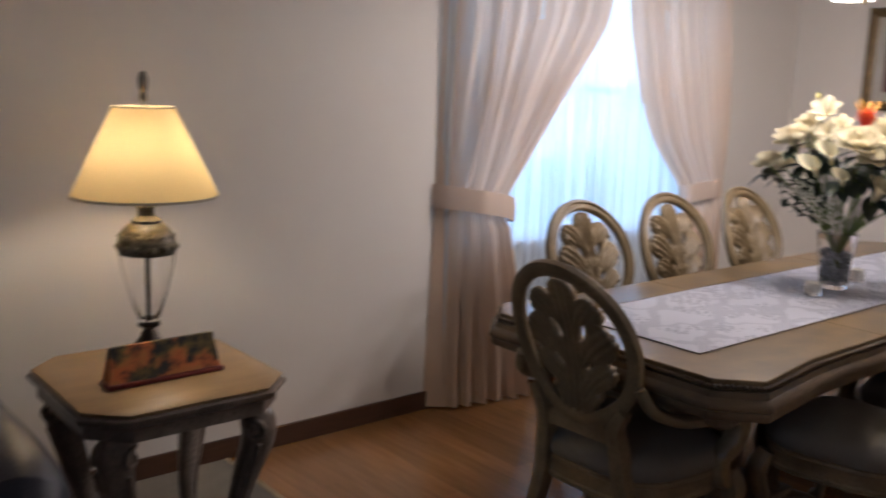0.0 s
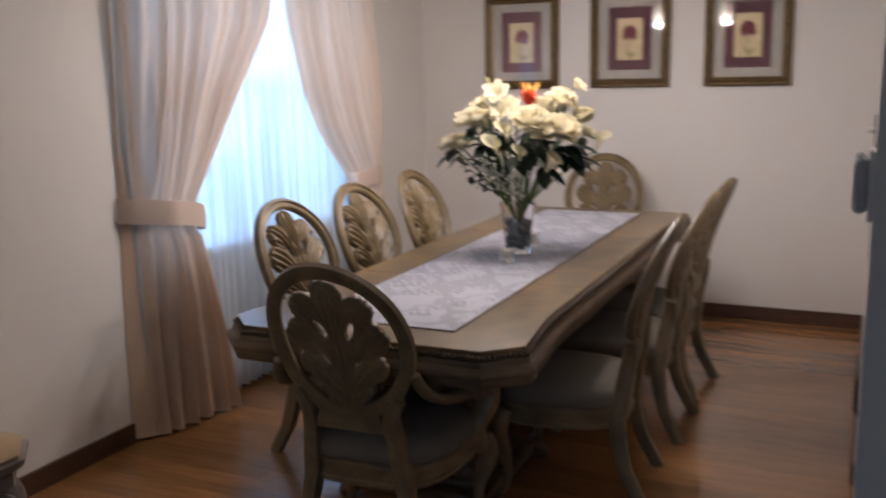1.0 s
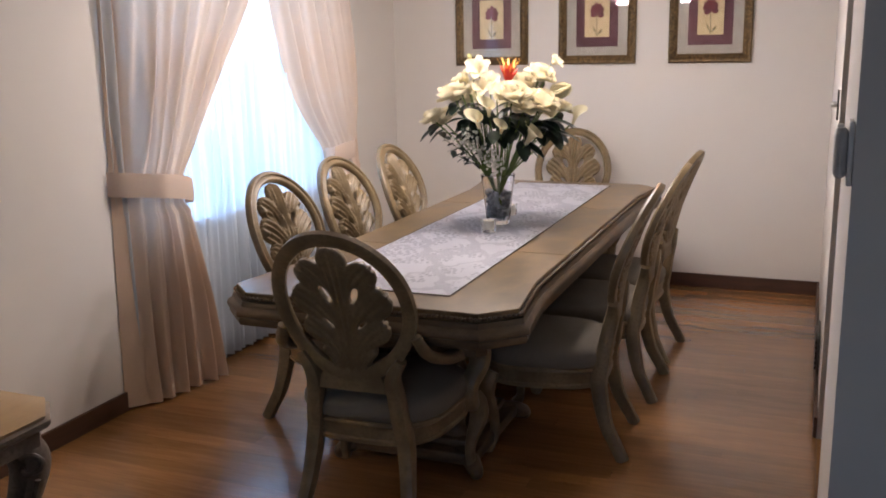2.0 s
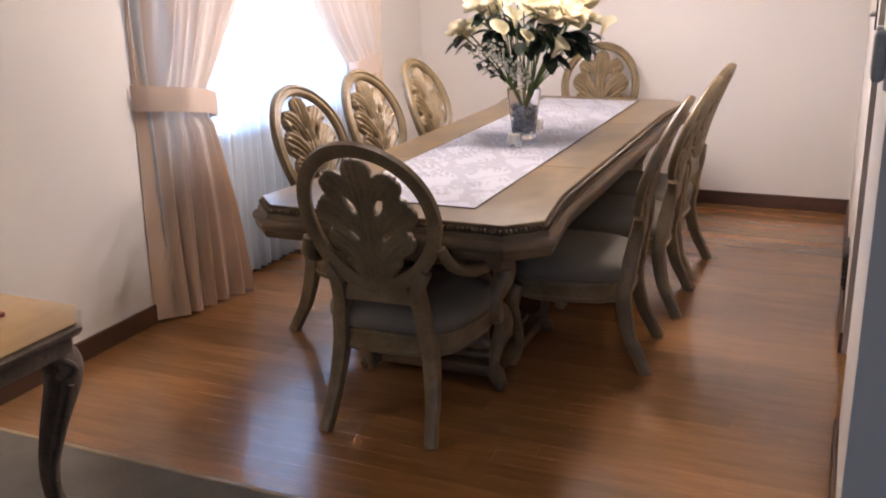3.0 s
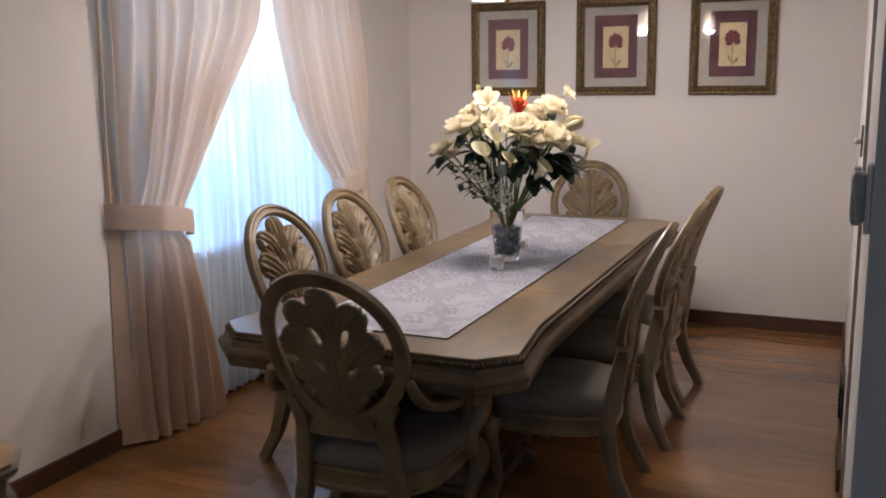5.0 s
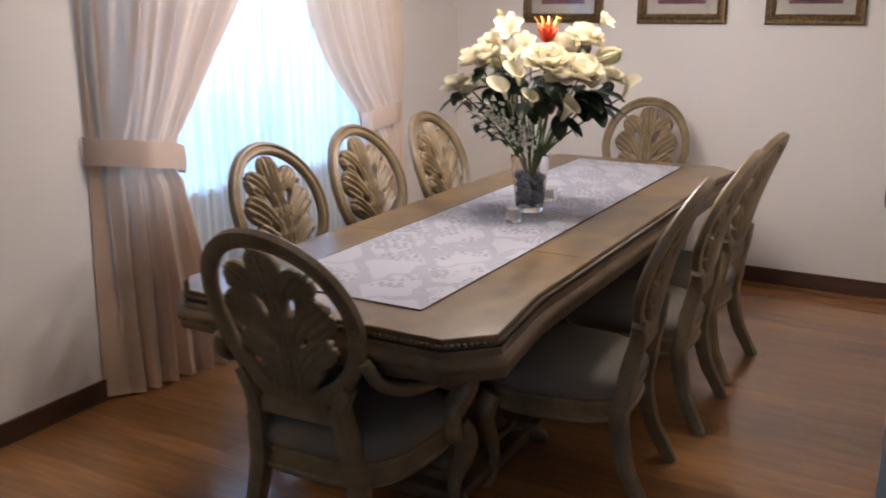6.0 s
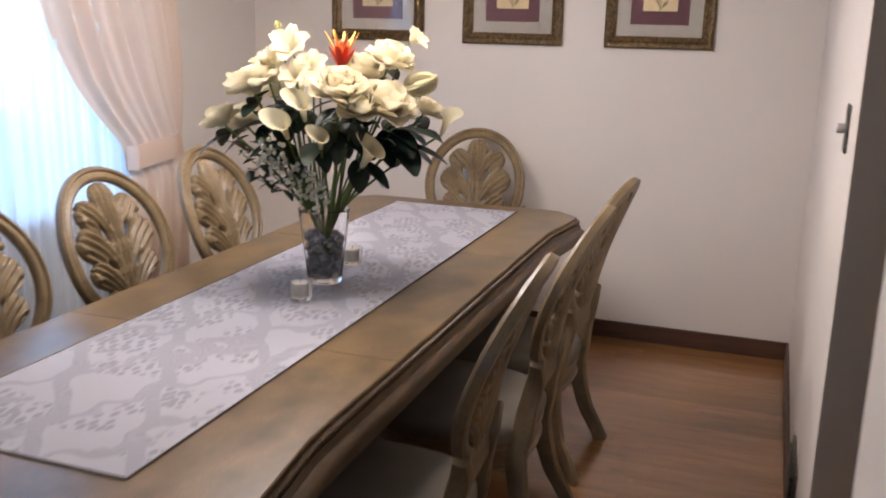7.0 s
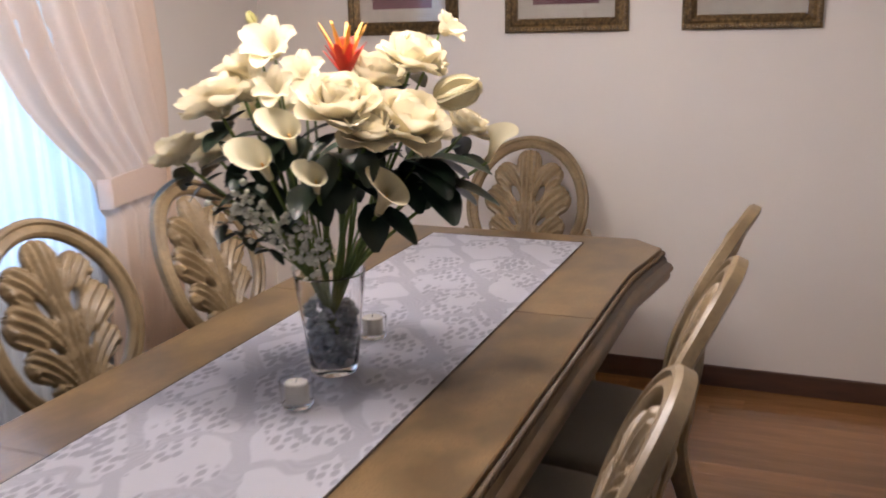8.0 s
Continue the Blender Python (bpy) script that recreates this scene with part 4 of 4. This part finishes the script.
for seed, (kind, x, y, z, r) in enumerate(ROSES + OTHER_BLOOMS + GREENS):
    c, at = Vector((x, y, z)), pose(VX, VY, VZ)
    out = Vector((x, y, 0))
    if kind in KINDS:
        make, material, label, plabel = KINDS[kind]
        flower = thing(NAMES[kind], label, "flower", at, "flowers in the vase")
        lean = {"rose": 0.55, "lily": 1.5, "tulip": 1.2, "calla": 0.9, "bud": 0.15, "protea": 0.12}[kind]
        axis = (Vector((0, 0, 0.75)) + out * 2.2 * lean + VIEW * (0.45 * lean if y < 0.1 else -0.2))
        if kind == "bud":
            axis = Vector((-0.25, 0.12, 0.6))
            r *= 0.6
        if kind == "tulip":
            axis = Vector((0.55, -0.85, 0.32))
        if kind == "calla" and x > 0.1:
            axis = Vector((0.12, -0.35, 0.9))
        axis.normalize()
        if kind == "calla":
            c, r = c - axis * r * 0.8, r * 0.78
        bloom = make(c, axis, r, seed)
        if isinstance(bloom, list):
            for one in bloom:
                part("petal", one, material, flower)
        else:
            part("bloom", bloom, material, flower, plabel)
        if kind == "protea":
            part("spikes", spikes(c, axis, r, seed), GOLD, flower, "yellow spiky tips")
        if kind == "calla":
            part("spadix", tube(bmesh.new(), [c - axis * r * 0.6, c - axis * r * 0.2, c + axis * r * 0.2], [r * 0.05, r * 0.06, r * 0.04], 8), GOLD, flower)
        part("stem", stalk(bmesh.new(), c - axis * r * (0.9 if kind == "calla" else 0.4), 0.0042 if kind in ("calla", "rose") else 0.003, seed), STEM, flower)
        if kind == "rose":
            rg = random.Random(seed)
            for k in range(3):
                a = 2.1 * k + rg.uniform(0, 2)
                part("leaf", blade(bmesh.new(), c - axis * r * 0.55 + Vector((0, 0, -0.02 * k)), (math.cos(a) + out.x, math.sin(a) + out.y, rg.uniform(-0.5, 0.1)), rg.uniform(0.07, 0.11), 0.024, 0.35), LEAF, flower)
    elif kind == "LEAF":
        spray = thing("leaf_spray", "dark green glossy leaves on a stem in the vase", "foliage", at, "leaf sprays in the vase")
        base = c * 0.72 + Vector((0, 0, 0.26 * 0.28 + 0.06))
        part("stem", stalk(bmesh.new(), base, 0.0028, seed), STEM, spray)
        way = c - base
        for k, (turn, size) in enumerate(((0, 1.5), (0.7, 1.2), (-0.8, 1.1), (1.9, 0.9))):
            part("leaf", blade(bmesh.new(), base, Matrix.Rotation(turn, 3, "Z") @ Vector((way.x, way.y, way.z * 0.6 - 0.02 * k)), r * size, r * 0.42, 0.25), LEAF, spray)
    elif kind == "SPRIG":
        spray = thing("eucalyptus_sprig", "thin sprig with small round sage leaves", "foliage", at, "sprigs in the vase")
        part("stem", stalk(bmesh.new(), c, 0.0018, seed), STEM, spray)
        rg = random.Random(seed)
        for k in range(14):
            o = Vector((0.05 * x, 0.05 * y, 0.2)).lerp(c, 0.45 + 0.55 * k / 13) + Vector((0, 0, 0.02))
            a = 2.4 * k
            part("leaf", blade(bmesh.new(), o, (math.cos(a) + x, math.sin(a) + y, rg.uniform(-0.6, 0.3)), 0.042, 0.014, 0.2), LEAF if k % 5 else SAGE, spray)
    else:
        spray = thing("filler_sprig", "sprig of small white filler blossoms", "flower", at, "sprigs in the vase")
        part("stem", stalk(bmesh.new(), c, 0.0018, seed), STEM, spray)
        rg, bm = random.Random(seed), bmesh.new()
        for k in range(46):
            o = c + Vector((rg.gauss(0, 0.022), rg.gauss(0, 0.022), rg.gauss(0, 0.024)))
            for v in bmesh.ops.create_icosphere(bm, subdivisions=1, radius=rg.uniform(0.005, 0.009))["verts"]:
                v.co += o
        tagged(part("blossoms", bm, BERRY, spray, "tiny white blossoms"), kind="stuff")

WAXC = mat("candle_wax", (0.8, 0.76, 0.68), None, 20, 0.5)
for x, y in ((3.76, 2.03), (4.185, 2.066)):
    v = thing("votive_candle", "white candle in a small clear glass cup", "candle", pose(x, y, TOP + 0.0055), "votive candles on the runner")
    part("cup", lathe(bmesh.new(), [(0.02, 0), (0.03, 0.001), (0.033, 0.006), (0.035, 0.055), (0.0335, 0.055), (0.0315, 0.012), (0.01, 0.01)], 28), CLEAR, v)
    part("wax", lathe(bmesh.new(), [(0.005, 0.0125), (0.024, 0.0125), (0.025, 0.03), (0.025, 0.05), (0.022, 0.053), (0.002, 0.052)], 24), WAXC, v)
    part("wick", tube(bmesh.new(), [(0, 0, 0.05), (0.001, 0, 0.056), (0.002, 0, 0.06)], [0.001] * 3, 6), SHADOW_WICK, v)

# ---- living room corner ----
GREYED = mat("dark_side_table_wood", (0.27, 0.22, 0.18), (0.15, 0.12, 0.098), 9, 0.3, bump=0.12, coat=0.2, third=(0.09, 0.07, 0.055))
SX0, SX1, SY0, SY1, SZ = 1.115, 1.75, 2.54, 3.2, 0.645
st = thing("side_table", "clipped-corner wooden side table with carved cabriole legs", "side table")


def clipped(g, z):
    c = 0.1
    x0, x1, y0, y1 = SX0 - g, SX1 + g, SY0 - g, SY1 + g
    return [(x0 + c, y0, z), (x1 - c, y0, z), (x1, y0 + c, z), (x1, y1 - c, z), (x1 - c, y1, z), (x0 + c, y1, z), (x0, y1 - c, z), (x0, y0 + c, z)]


part("tabletop", loft(bmesh.new(), [clipped(-0.012, SZ - 0.012), clipped(-0.008, SZ - 0.002), clipped(-0.01, SZ)]), mat("honey_veneer", (0.36, 0.24, 0.12), (0.28, 0.185, 0.09), 5, 0.4, bump=0.04, fine=40, stretch=(1, 4, 1), coat=0.12, third=(0.34, 0.22, 0.11)), st, "honey veneer top")
part("rim", loft(bmesh.new(), [clipped(-0.04, SZ - 0.085), clipped(-0.022, SZ - 0.085), clipped(-0.022, SZ - 0.045), clipped(-0.006, SZ - 0.036), clipped(0.0, SZ - 0.026), clipped(0.0, SZ - 0.016), clipped(-0.007, SZ - 0.0125)]), GREYED, st, "dark moulded rim and apron")
for sx in (-1, 1):
    for sy in (-1, 1):
        cx, cy = (SX0 + SX1) / 2, (SY0 + SY1) / 2
        hx, hy = (SX1 - SX0) / 2, (SY1 - SY0) / 2
        P = lambda f, z: (cx + sx * (hx - f), cy + sy * (hy - f), z)
        leg = part("leg", tube(bmesh.new(), [P(0.12, SZ - 0.075), P(0.1, SZ - 0.13), P(0.1, SZ - 0.19), P(0.13, 0.32), P(0.15, 0.2), P(0.15, 0.1), P(0.13, 0.05)], [0.034, 0.05, 0.047, 0.035, 0.027, 0.023, 0.024], 14, square=0.8), GREYED, st, "scrolled cabriole leg")
        part("paw_foot", tube(bmesh.new(), [P(0.145, 0.075), P(0.125, 0.05), P(0.105, 0.04), P(0.092, 0.02)], [0.024, 0.032, 0.031, 0.02], 12), GREYED, leg)
        # a carved volute on each cheek of the knee, and ribs down the shin
        for q in (-1, 1):
            turnx, turny = -sy * q * 0.034, sx * q * 0.034
            pts = []
            for k in range(11):
                a, rr = 0.55 * k + 1.2, 0.036 - 0.003 * k
                fwd = 0.1 + rr * math.cos(a)
                pts.append((P(fwd, 0)[0] + turnx, P(fwd, 0)[1] + turny, SZ - 0.15 + rr * math.sin(a)))
            part("volute", tube(bmesh.new(), pts, [0.009] * 10 + [0.012], 8, side=(turnx, turny, 0), steps=4), GREYED, leg, "carved spiral volute")
            part("rib", tube(bmesh.new(), [(P(f, z)[0] + turnx * g, P(f, z)[1] + turny * g, z) for f, z, g in ((0.085, SZ - 0.19, 1.0), (0.112, 0.32, 0.78), (0.138, 0.2, 0.6), (0.14, 0.1, 0.5))], [0.009, 0.008, 0.006, 0.005], 8), GREYED, leg)

LX, LY = 1.478, 3.04
BRONZE = mat("dark_bronze", (0.05, 0.04, 0.03), (0.025, 0.02, 0.016), 20, 0.35, metal=0.7, bump=0.2)
BRASS = mat("antique_silver_gilt", (0.15, 0.14, 0.115), (0.03, 0.028, 0.024), 45, 0.4, metal=0.7, bump=0.6, fine=120)
SHADE = cloth("lamp_shade_cloth", (0.86, 0.67, 0.33), 0.2, 0.0, 500)
lm = thing("table_lamp", "lit table lamp with cream shade and glass urn body", "lamp", pose(LX, LY, SZ + 0.0005))
part("foot", lathe(bmesh.new(), [(0.02, 0), (0.072, 0.0), (0.074, 0.008), (0.066, 0.016), (0.06, 0.03), (0.045, 0.045), (0.032, 0.06), (0.024, 0.078), (0.018, 0.09), (0.034, 0.1), (0.034, 0.112), (0.02, 0.115)], 28), BRONZE, lm, "dark stepped bronze foot")
part("urn", lathe(bmesh.new(), [(0.018, 0.115), (0.03, 0.116), (0.046, 0.16), (0.066, 0.225), (0.081, 0.285), (0.088, 0.33), (0.086, 0.345), (0.083, 0.345), (0.084, 0.33), (0.077, 0.285), (0.062, 0.225), (0.042, 0.162), (0.02, 0.125)], 32), CLEAR, lm, "clear glass urn body")
part("rod", lathe(bmesh.new(), [(0.006, 0.12), (0.007, 0.2), (0.007, 0.34)], 12), BRASS, lm)
bm = lathe(bmesh.new(), [(0.03, 0.338), (0.086, 0.336), (0.091, 0.345), (0.091, 0.375), (0.086, 0.392), (0.074, 0.414), (0.056, 0.43), (0.044, 0.435), (0.046, 0.444), (0.036, 0.45), (0.026, 0.458), (0.026, 0.48), (0.03, 0.486), (0.01, 0.49)], 32)
for k in range(14):
    a = 6.283 * k / 14
    for dz, rr in ((0.36, 0.012), (0.395, 0.008)):
        for v in bmesh.ops.create_icosphere(bm, subdivisions=2, radius=rr)["verts"]:
            q = 0.087 if dz < 0.37 else 0.081
            v.co = Vector((q * math.cos(a) + v.co.x, q * math.sin(a) + v.co.y, dz + v.co.z))
part("cap", bm, BRASS, lm, "ornate chased metal collar")


def open_ends(ob):
    """Takes the end discs off a turned ring or cone."""
    ends = bmesh.new()
    ends.from_mesh(ob.data)
    bmesh.ops.delete(ends, geom=[f for f in ends.faces if len(f.verts) > 4], context="FACES")
    ends.to_mesh(ob.data)
    ends.free()


open_ends(part("shade", lathe(bmesh.new(), [(0.222, 0.522), (0.199, 0.575), (0.149, 0.68), (0.11, 0.76), (0.094, 0.796)], 48), SHADE, lm, "glowing cream fabric shade"))
TRIMC = mat("shade_trim", (0.5, 0.44, 0.34), None, 40, 0.8)
for r, z, h in ((0.2225, 0.522, 0.004), (0.0945, 0.796, 0.0022)):
    open_ends(part("shade_trim", lathe(bmesh.new(), [(r - 0.002, z - h), (r + 0.002, z - h), (r + 0.002, z + h), (r - 0.002, z + h), (r - 0.002, z - h)], 48), TRIMC, lm))
part("harp", tube(bmesh.new(), [(0.0, -0.03, 0.49), (0.0, -0.06, 0.6), (0.0, -0.05, 0.74), (0.0, 0.0, 0.815), (0.0, 0.05, 0.74), (0.0, 0.06, 0.6), (0.0, 0.03, 0.49)], [0.0025] * 7, 8), BRASS, lm)
part("socket", lathe(bmesh.new(), [(0.012, 0.488), (0.016, 0.5), (0.017, 0.555), (0.02, 0.56), (0.02, 0.572), (0.01, 0.574)], 20), BRASS, lm)
part("bulb", lathe(bmesh.new(), [(0.012, 0.572), (0.014, 0.595), (0.03, 0.63), (0.032, 0.655), (0.022, 0.685), (0.001, 0.695)], 20), glow("lamp_bulb", (1, 0.8, 0.55), 105), lm, "glowing bulb")
part("finial", lathe(bmesh.new(), [(0.006, 0.81), (0.012, 0.82), (0.01, 0.835), (0.008, 0.84), (0.013, 0.852), (0.015, 0.88), (0.01, 0.9), (0.001, 0.906)], 16), BRASS, lm, "silver finial")

RED = mat("lacquer_red", (0.16, 0.018, 0.016), (0.09, 0.01, 0.01), 20, 0.35)
pq = thing("painted_plaque", "painted wedge-shaped plaque in red, black and orange", "ornament", pose(1.424, 2.8, SZ, 0, 0, 1))
part("base", boxed(-0.18, 0.18, -0.035, 0.045, 0.0005, 0.014, bevel=0.003), RED, pq, "dark red base ledge")
FLAME = mat("flame_painting", (0.5, 0.13, 0.03), (0.015, 0.015, 0.012), 16, 0.4, bump=0.1, fine=30, third=(0.3, 0.2, 0.04), sharp=(0.46, 0.56))
part("panel", loft(bmesh.new(), [[(-0.172, -0.022, 0.014), (0.172, -0.022, 0.014), (0.172, 0.035, 0.014), (-0.172, 0.035, 0.014)], [(-0.155, 0.008, 0.115), (0.165, 0.008, 0.115), (0.165, 0.022, 0.115), (-0.155, 0.022, 0.115)]]), FLAME, pq, "panel painted with orange and yellow flames")

HIDE = mat("dark_leather", (0.045, 0.042, 0.055), (0.03, 0.028, 0.036), 12, 0.33, bump=0.35, fine=120)
sofa = thing("sofa", "dark grey leather sofa with rolled padded arms", "sofa", pose(-0.12, 0, -0.005))


def pad(x0, x1, y0, y1, z0, z1, r):
    bm = boxed(x0, x1, y0, y1, z0, z1, bevel=r, seg=5)
    return bm


part("arm", pad(0.78, 1.05, 2.2, 3.3, 0.12, 0.66, 0.11), HIDE, sofa)
part("arm_roll", tube(bmesh.new(), [(0.92, 2.12, 0.63), (0.92, 2.18, 0.64), (0.92, 2.7, 0.64), (0.92, 3.26, 0.64), (0.92, 3.32, 0.63)], [0.1, 0.15, 0.155, 0.15, 0.1], 20, side=(1, 0, 0)), HIDE, sofa, "rolled padded arm top")
part("arm", pad(-1.1, -0.83, 2.3, 3.3, 0.12, 0.64, 0.11), HIDE, sofa)
part("base", pad(-0.83, 0.76, 2.36, 3.3, 0.1, 0.3, 0.03), HIDE, sofa)
for k in range(3):
    part("seat_cushion", pad(-0.82 + 0.527 * k, -0.3 + 0.527 * k, 2.32, 3.02, 0.3, 0.46, 0.05), HIDE, sofa)
    part("back_cushion", pad(-0.82 + 0.527 * k, -0.3 + 0.527 * k, 3.0, 3.3, 0.46, 0.92, 0.09), HIDE, sofa)
for x in (-1.0, 0.9):
    for y in (2.42, 3.2):
        part("foot", lathe(bmesh.new(), [(0.02, 0.006), (0.026, 0.02), (0.03, 0.1), (0.03, 0.125)], 12, x, y), BRONZE, sofa)

# ---- chandelier over the table ----
CX, CY = 3.955, 2.05
FROST = cloth("frosted_glass", (0.92, 0.88, 0.8), 0.65, 0.35)
GILTB = mat("polished_brass", (0.7, 0.5, 0.22), (0.5, 0.34, 0.13), 20, 0.22, metal=1.0, bump=0.05)
ch = thing("chandelier", "brass chandelier with five lit frosted glass shades", "chandelier", pose(CX, CY, 0))
part("canopy", lathe(bmesh.new(), [(0.06, HIGH), (0.065, HIGH - 0.01), (0.05, HIGH - 0.025), (0.012, HIGH - 0.035)], 24), GILTB, ch)
part("stem", lathe(bmesh.new(), [(0.006, HIGH - 0.03), (0.006, 2.2), (0.02, 2.19), (0.032, 2.15), (0.02, 2.1), (0.012, 2.08), (0.03, 2.05), (0.042, 2.01), (0.034, 1.98), (0.014, 1.955), (0.01, 1.94), (0.018, 1.928), (0.016, 1.91), (0.004, 1.895), (0.001, 1.89)], 24), GILTB, ch, "turned brass column with a finial")
BULB = glow("warm_bulb", (1, 0.8, 0.55), 30)
for k in range(5):
    a = 6.283 * (k + 0.5) / 5
    ax, ay = math.cos(a), math.sin(a)
    arm = part("arm", tube(bmesh.new(), [(0.03 * ax, 0.03 * ay, 2.02), (0.1 * ax, 0.1 * ay, 1.985), (0.21 * ax, 0.21 * ay, 2.06), (0.265 * ax, 0.265 * ay, 2.1), (0.29 * ax, 0.29 * ay, 2.075)], [0.006] * 5, 10), GILTB, ch)
    bm = lathe(bmesh.new(), [(0.02, 2.08), (0.034, 2.07), (0.046, 2.03), (0.055, 1.98), (0.074, 1.938), (0.08, 1.93)], 28, 0.29 * ax, 0.29 * ay)
    bmesh.ops.delete(bm, geom=[f for f in bm.faces if len(f.verts) > 4], context="FACES")
    part("glass_shade", bm, FROST, arm, "frosted glass bell shade")
    part("bulb", lathe(bmesh.new(), [(0.01, 2.06), (0.013, 2.03), (0.024, 2.0), (0.024, 1.985), (0.015, 1.967), (0.001, 1.962)], 16, 0.29 * ax, 0.29 * ay), BULB, arm)

# ---- on the side wall ----
GREYP = mat("grey_plastic", (0.5, 0.5, 0.49), None, 20, 0.4)
th = thing("wall_thermostat", "grey plastic thermostat box on the wall edge", "thermostat", pose(0, 0, 0))
part("back_plate", boxed(2.07, 2.15, SOUTH + 0.0005, SOUTH + 0.012, 1.27, 1.41, bevel=0.003), WHITE, th)
part("body", boxed(2.065, 2.155, SOUTH + 0.012, SOUTH + 0.04, 1.285, 1.395, bevel=0.014, seg=4), GREYP, th)
part("lever", boxed(2.09, 2.13, SOUTH + 0.022, SOUTH + 0.036, 1.393, 1.402, bevel=0.003), WHITE, th)
sw = thing("light_switch", "brass plate light switch on the wall", "light switch")
part("plate", boxed(3.93, 4.0, SOUTH + 0.0005, SOUTH + 0.007, 1.265, 1.385, bevel=0.003), BRASS, sw)
part("knob", lathe(bmesh.new(), [(0.01, 0), (0.012, 0.004), (0.012, 0.02), (0.008, 0.024)], 16), WHITE, sw).matrix_local = pose(3.965, SOUTH + 0.0065, 1.325, -90)
vt = thing("wall_register", "dark metal air register low on the wall", "air vent")
part("frame", boxed(4.2, 4.5, SOUTH + 0.0005, SOUTH + 0.012, 0.1, 0.27, bevel=0.004), BRASS, vt)
for k in range(6):
    part("slat", boxed(4.22, 4.48, SOUTH + 0.0125, SOUTH + 0.022, 0.115 + 0.024 * k, 0.13 + 0.024 * k, bevel=0.002), BRONZE, vt)

# ---- floor planks ----


def plank(x0, x1, y0, y1):
    c = 0.0003
    bm = bmesh.new()
    mx, my = (x0 + x1) / 2, (y0 + y1) / 2
    loft(bm, [[(sx * ((x1 - x0) / 2 - o), sy * ((y1 - y0) / 2 - o), z) for sx, sy in ((-1, -1), (1, -1), (1, 1), (-1, 1))] for o, z in ((0, -0.008), (0, -c), (c, 0))])
    ob = part("plank", bm, OAK, floor, smooth=False)
    ob.location = (mx, my, 0)
    return ob


rng = random.Random(4)
WIDE, GAP = 0.083, 0.0004
x = CARPET_END + 0.001
while x < EAST - 0.02:
    x1 = min(x + WIDE, EAST)
    y = SOUTH + 0.001
    cut = rng.uniform(0.3, 1.3)
    while y < NORTH:
        y1 = y + cut
        if NORTH - y1 < 0.25:
            y1 = NORTH
        plank(x, x1 - GAP, y, y1 - GAP)
        y, cut = y1, rng.uniform(0.6, 1.5)
    x = x1
structure("hall_floor", boxed(CAP + 0.165, EAST, -2.99, SOUTH - 0.001, -0.007, -0.001), OAK, "varnished oak floor of the hall")
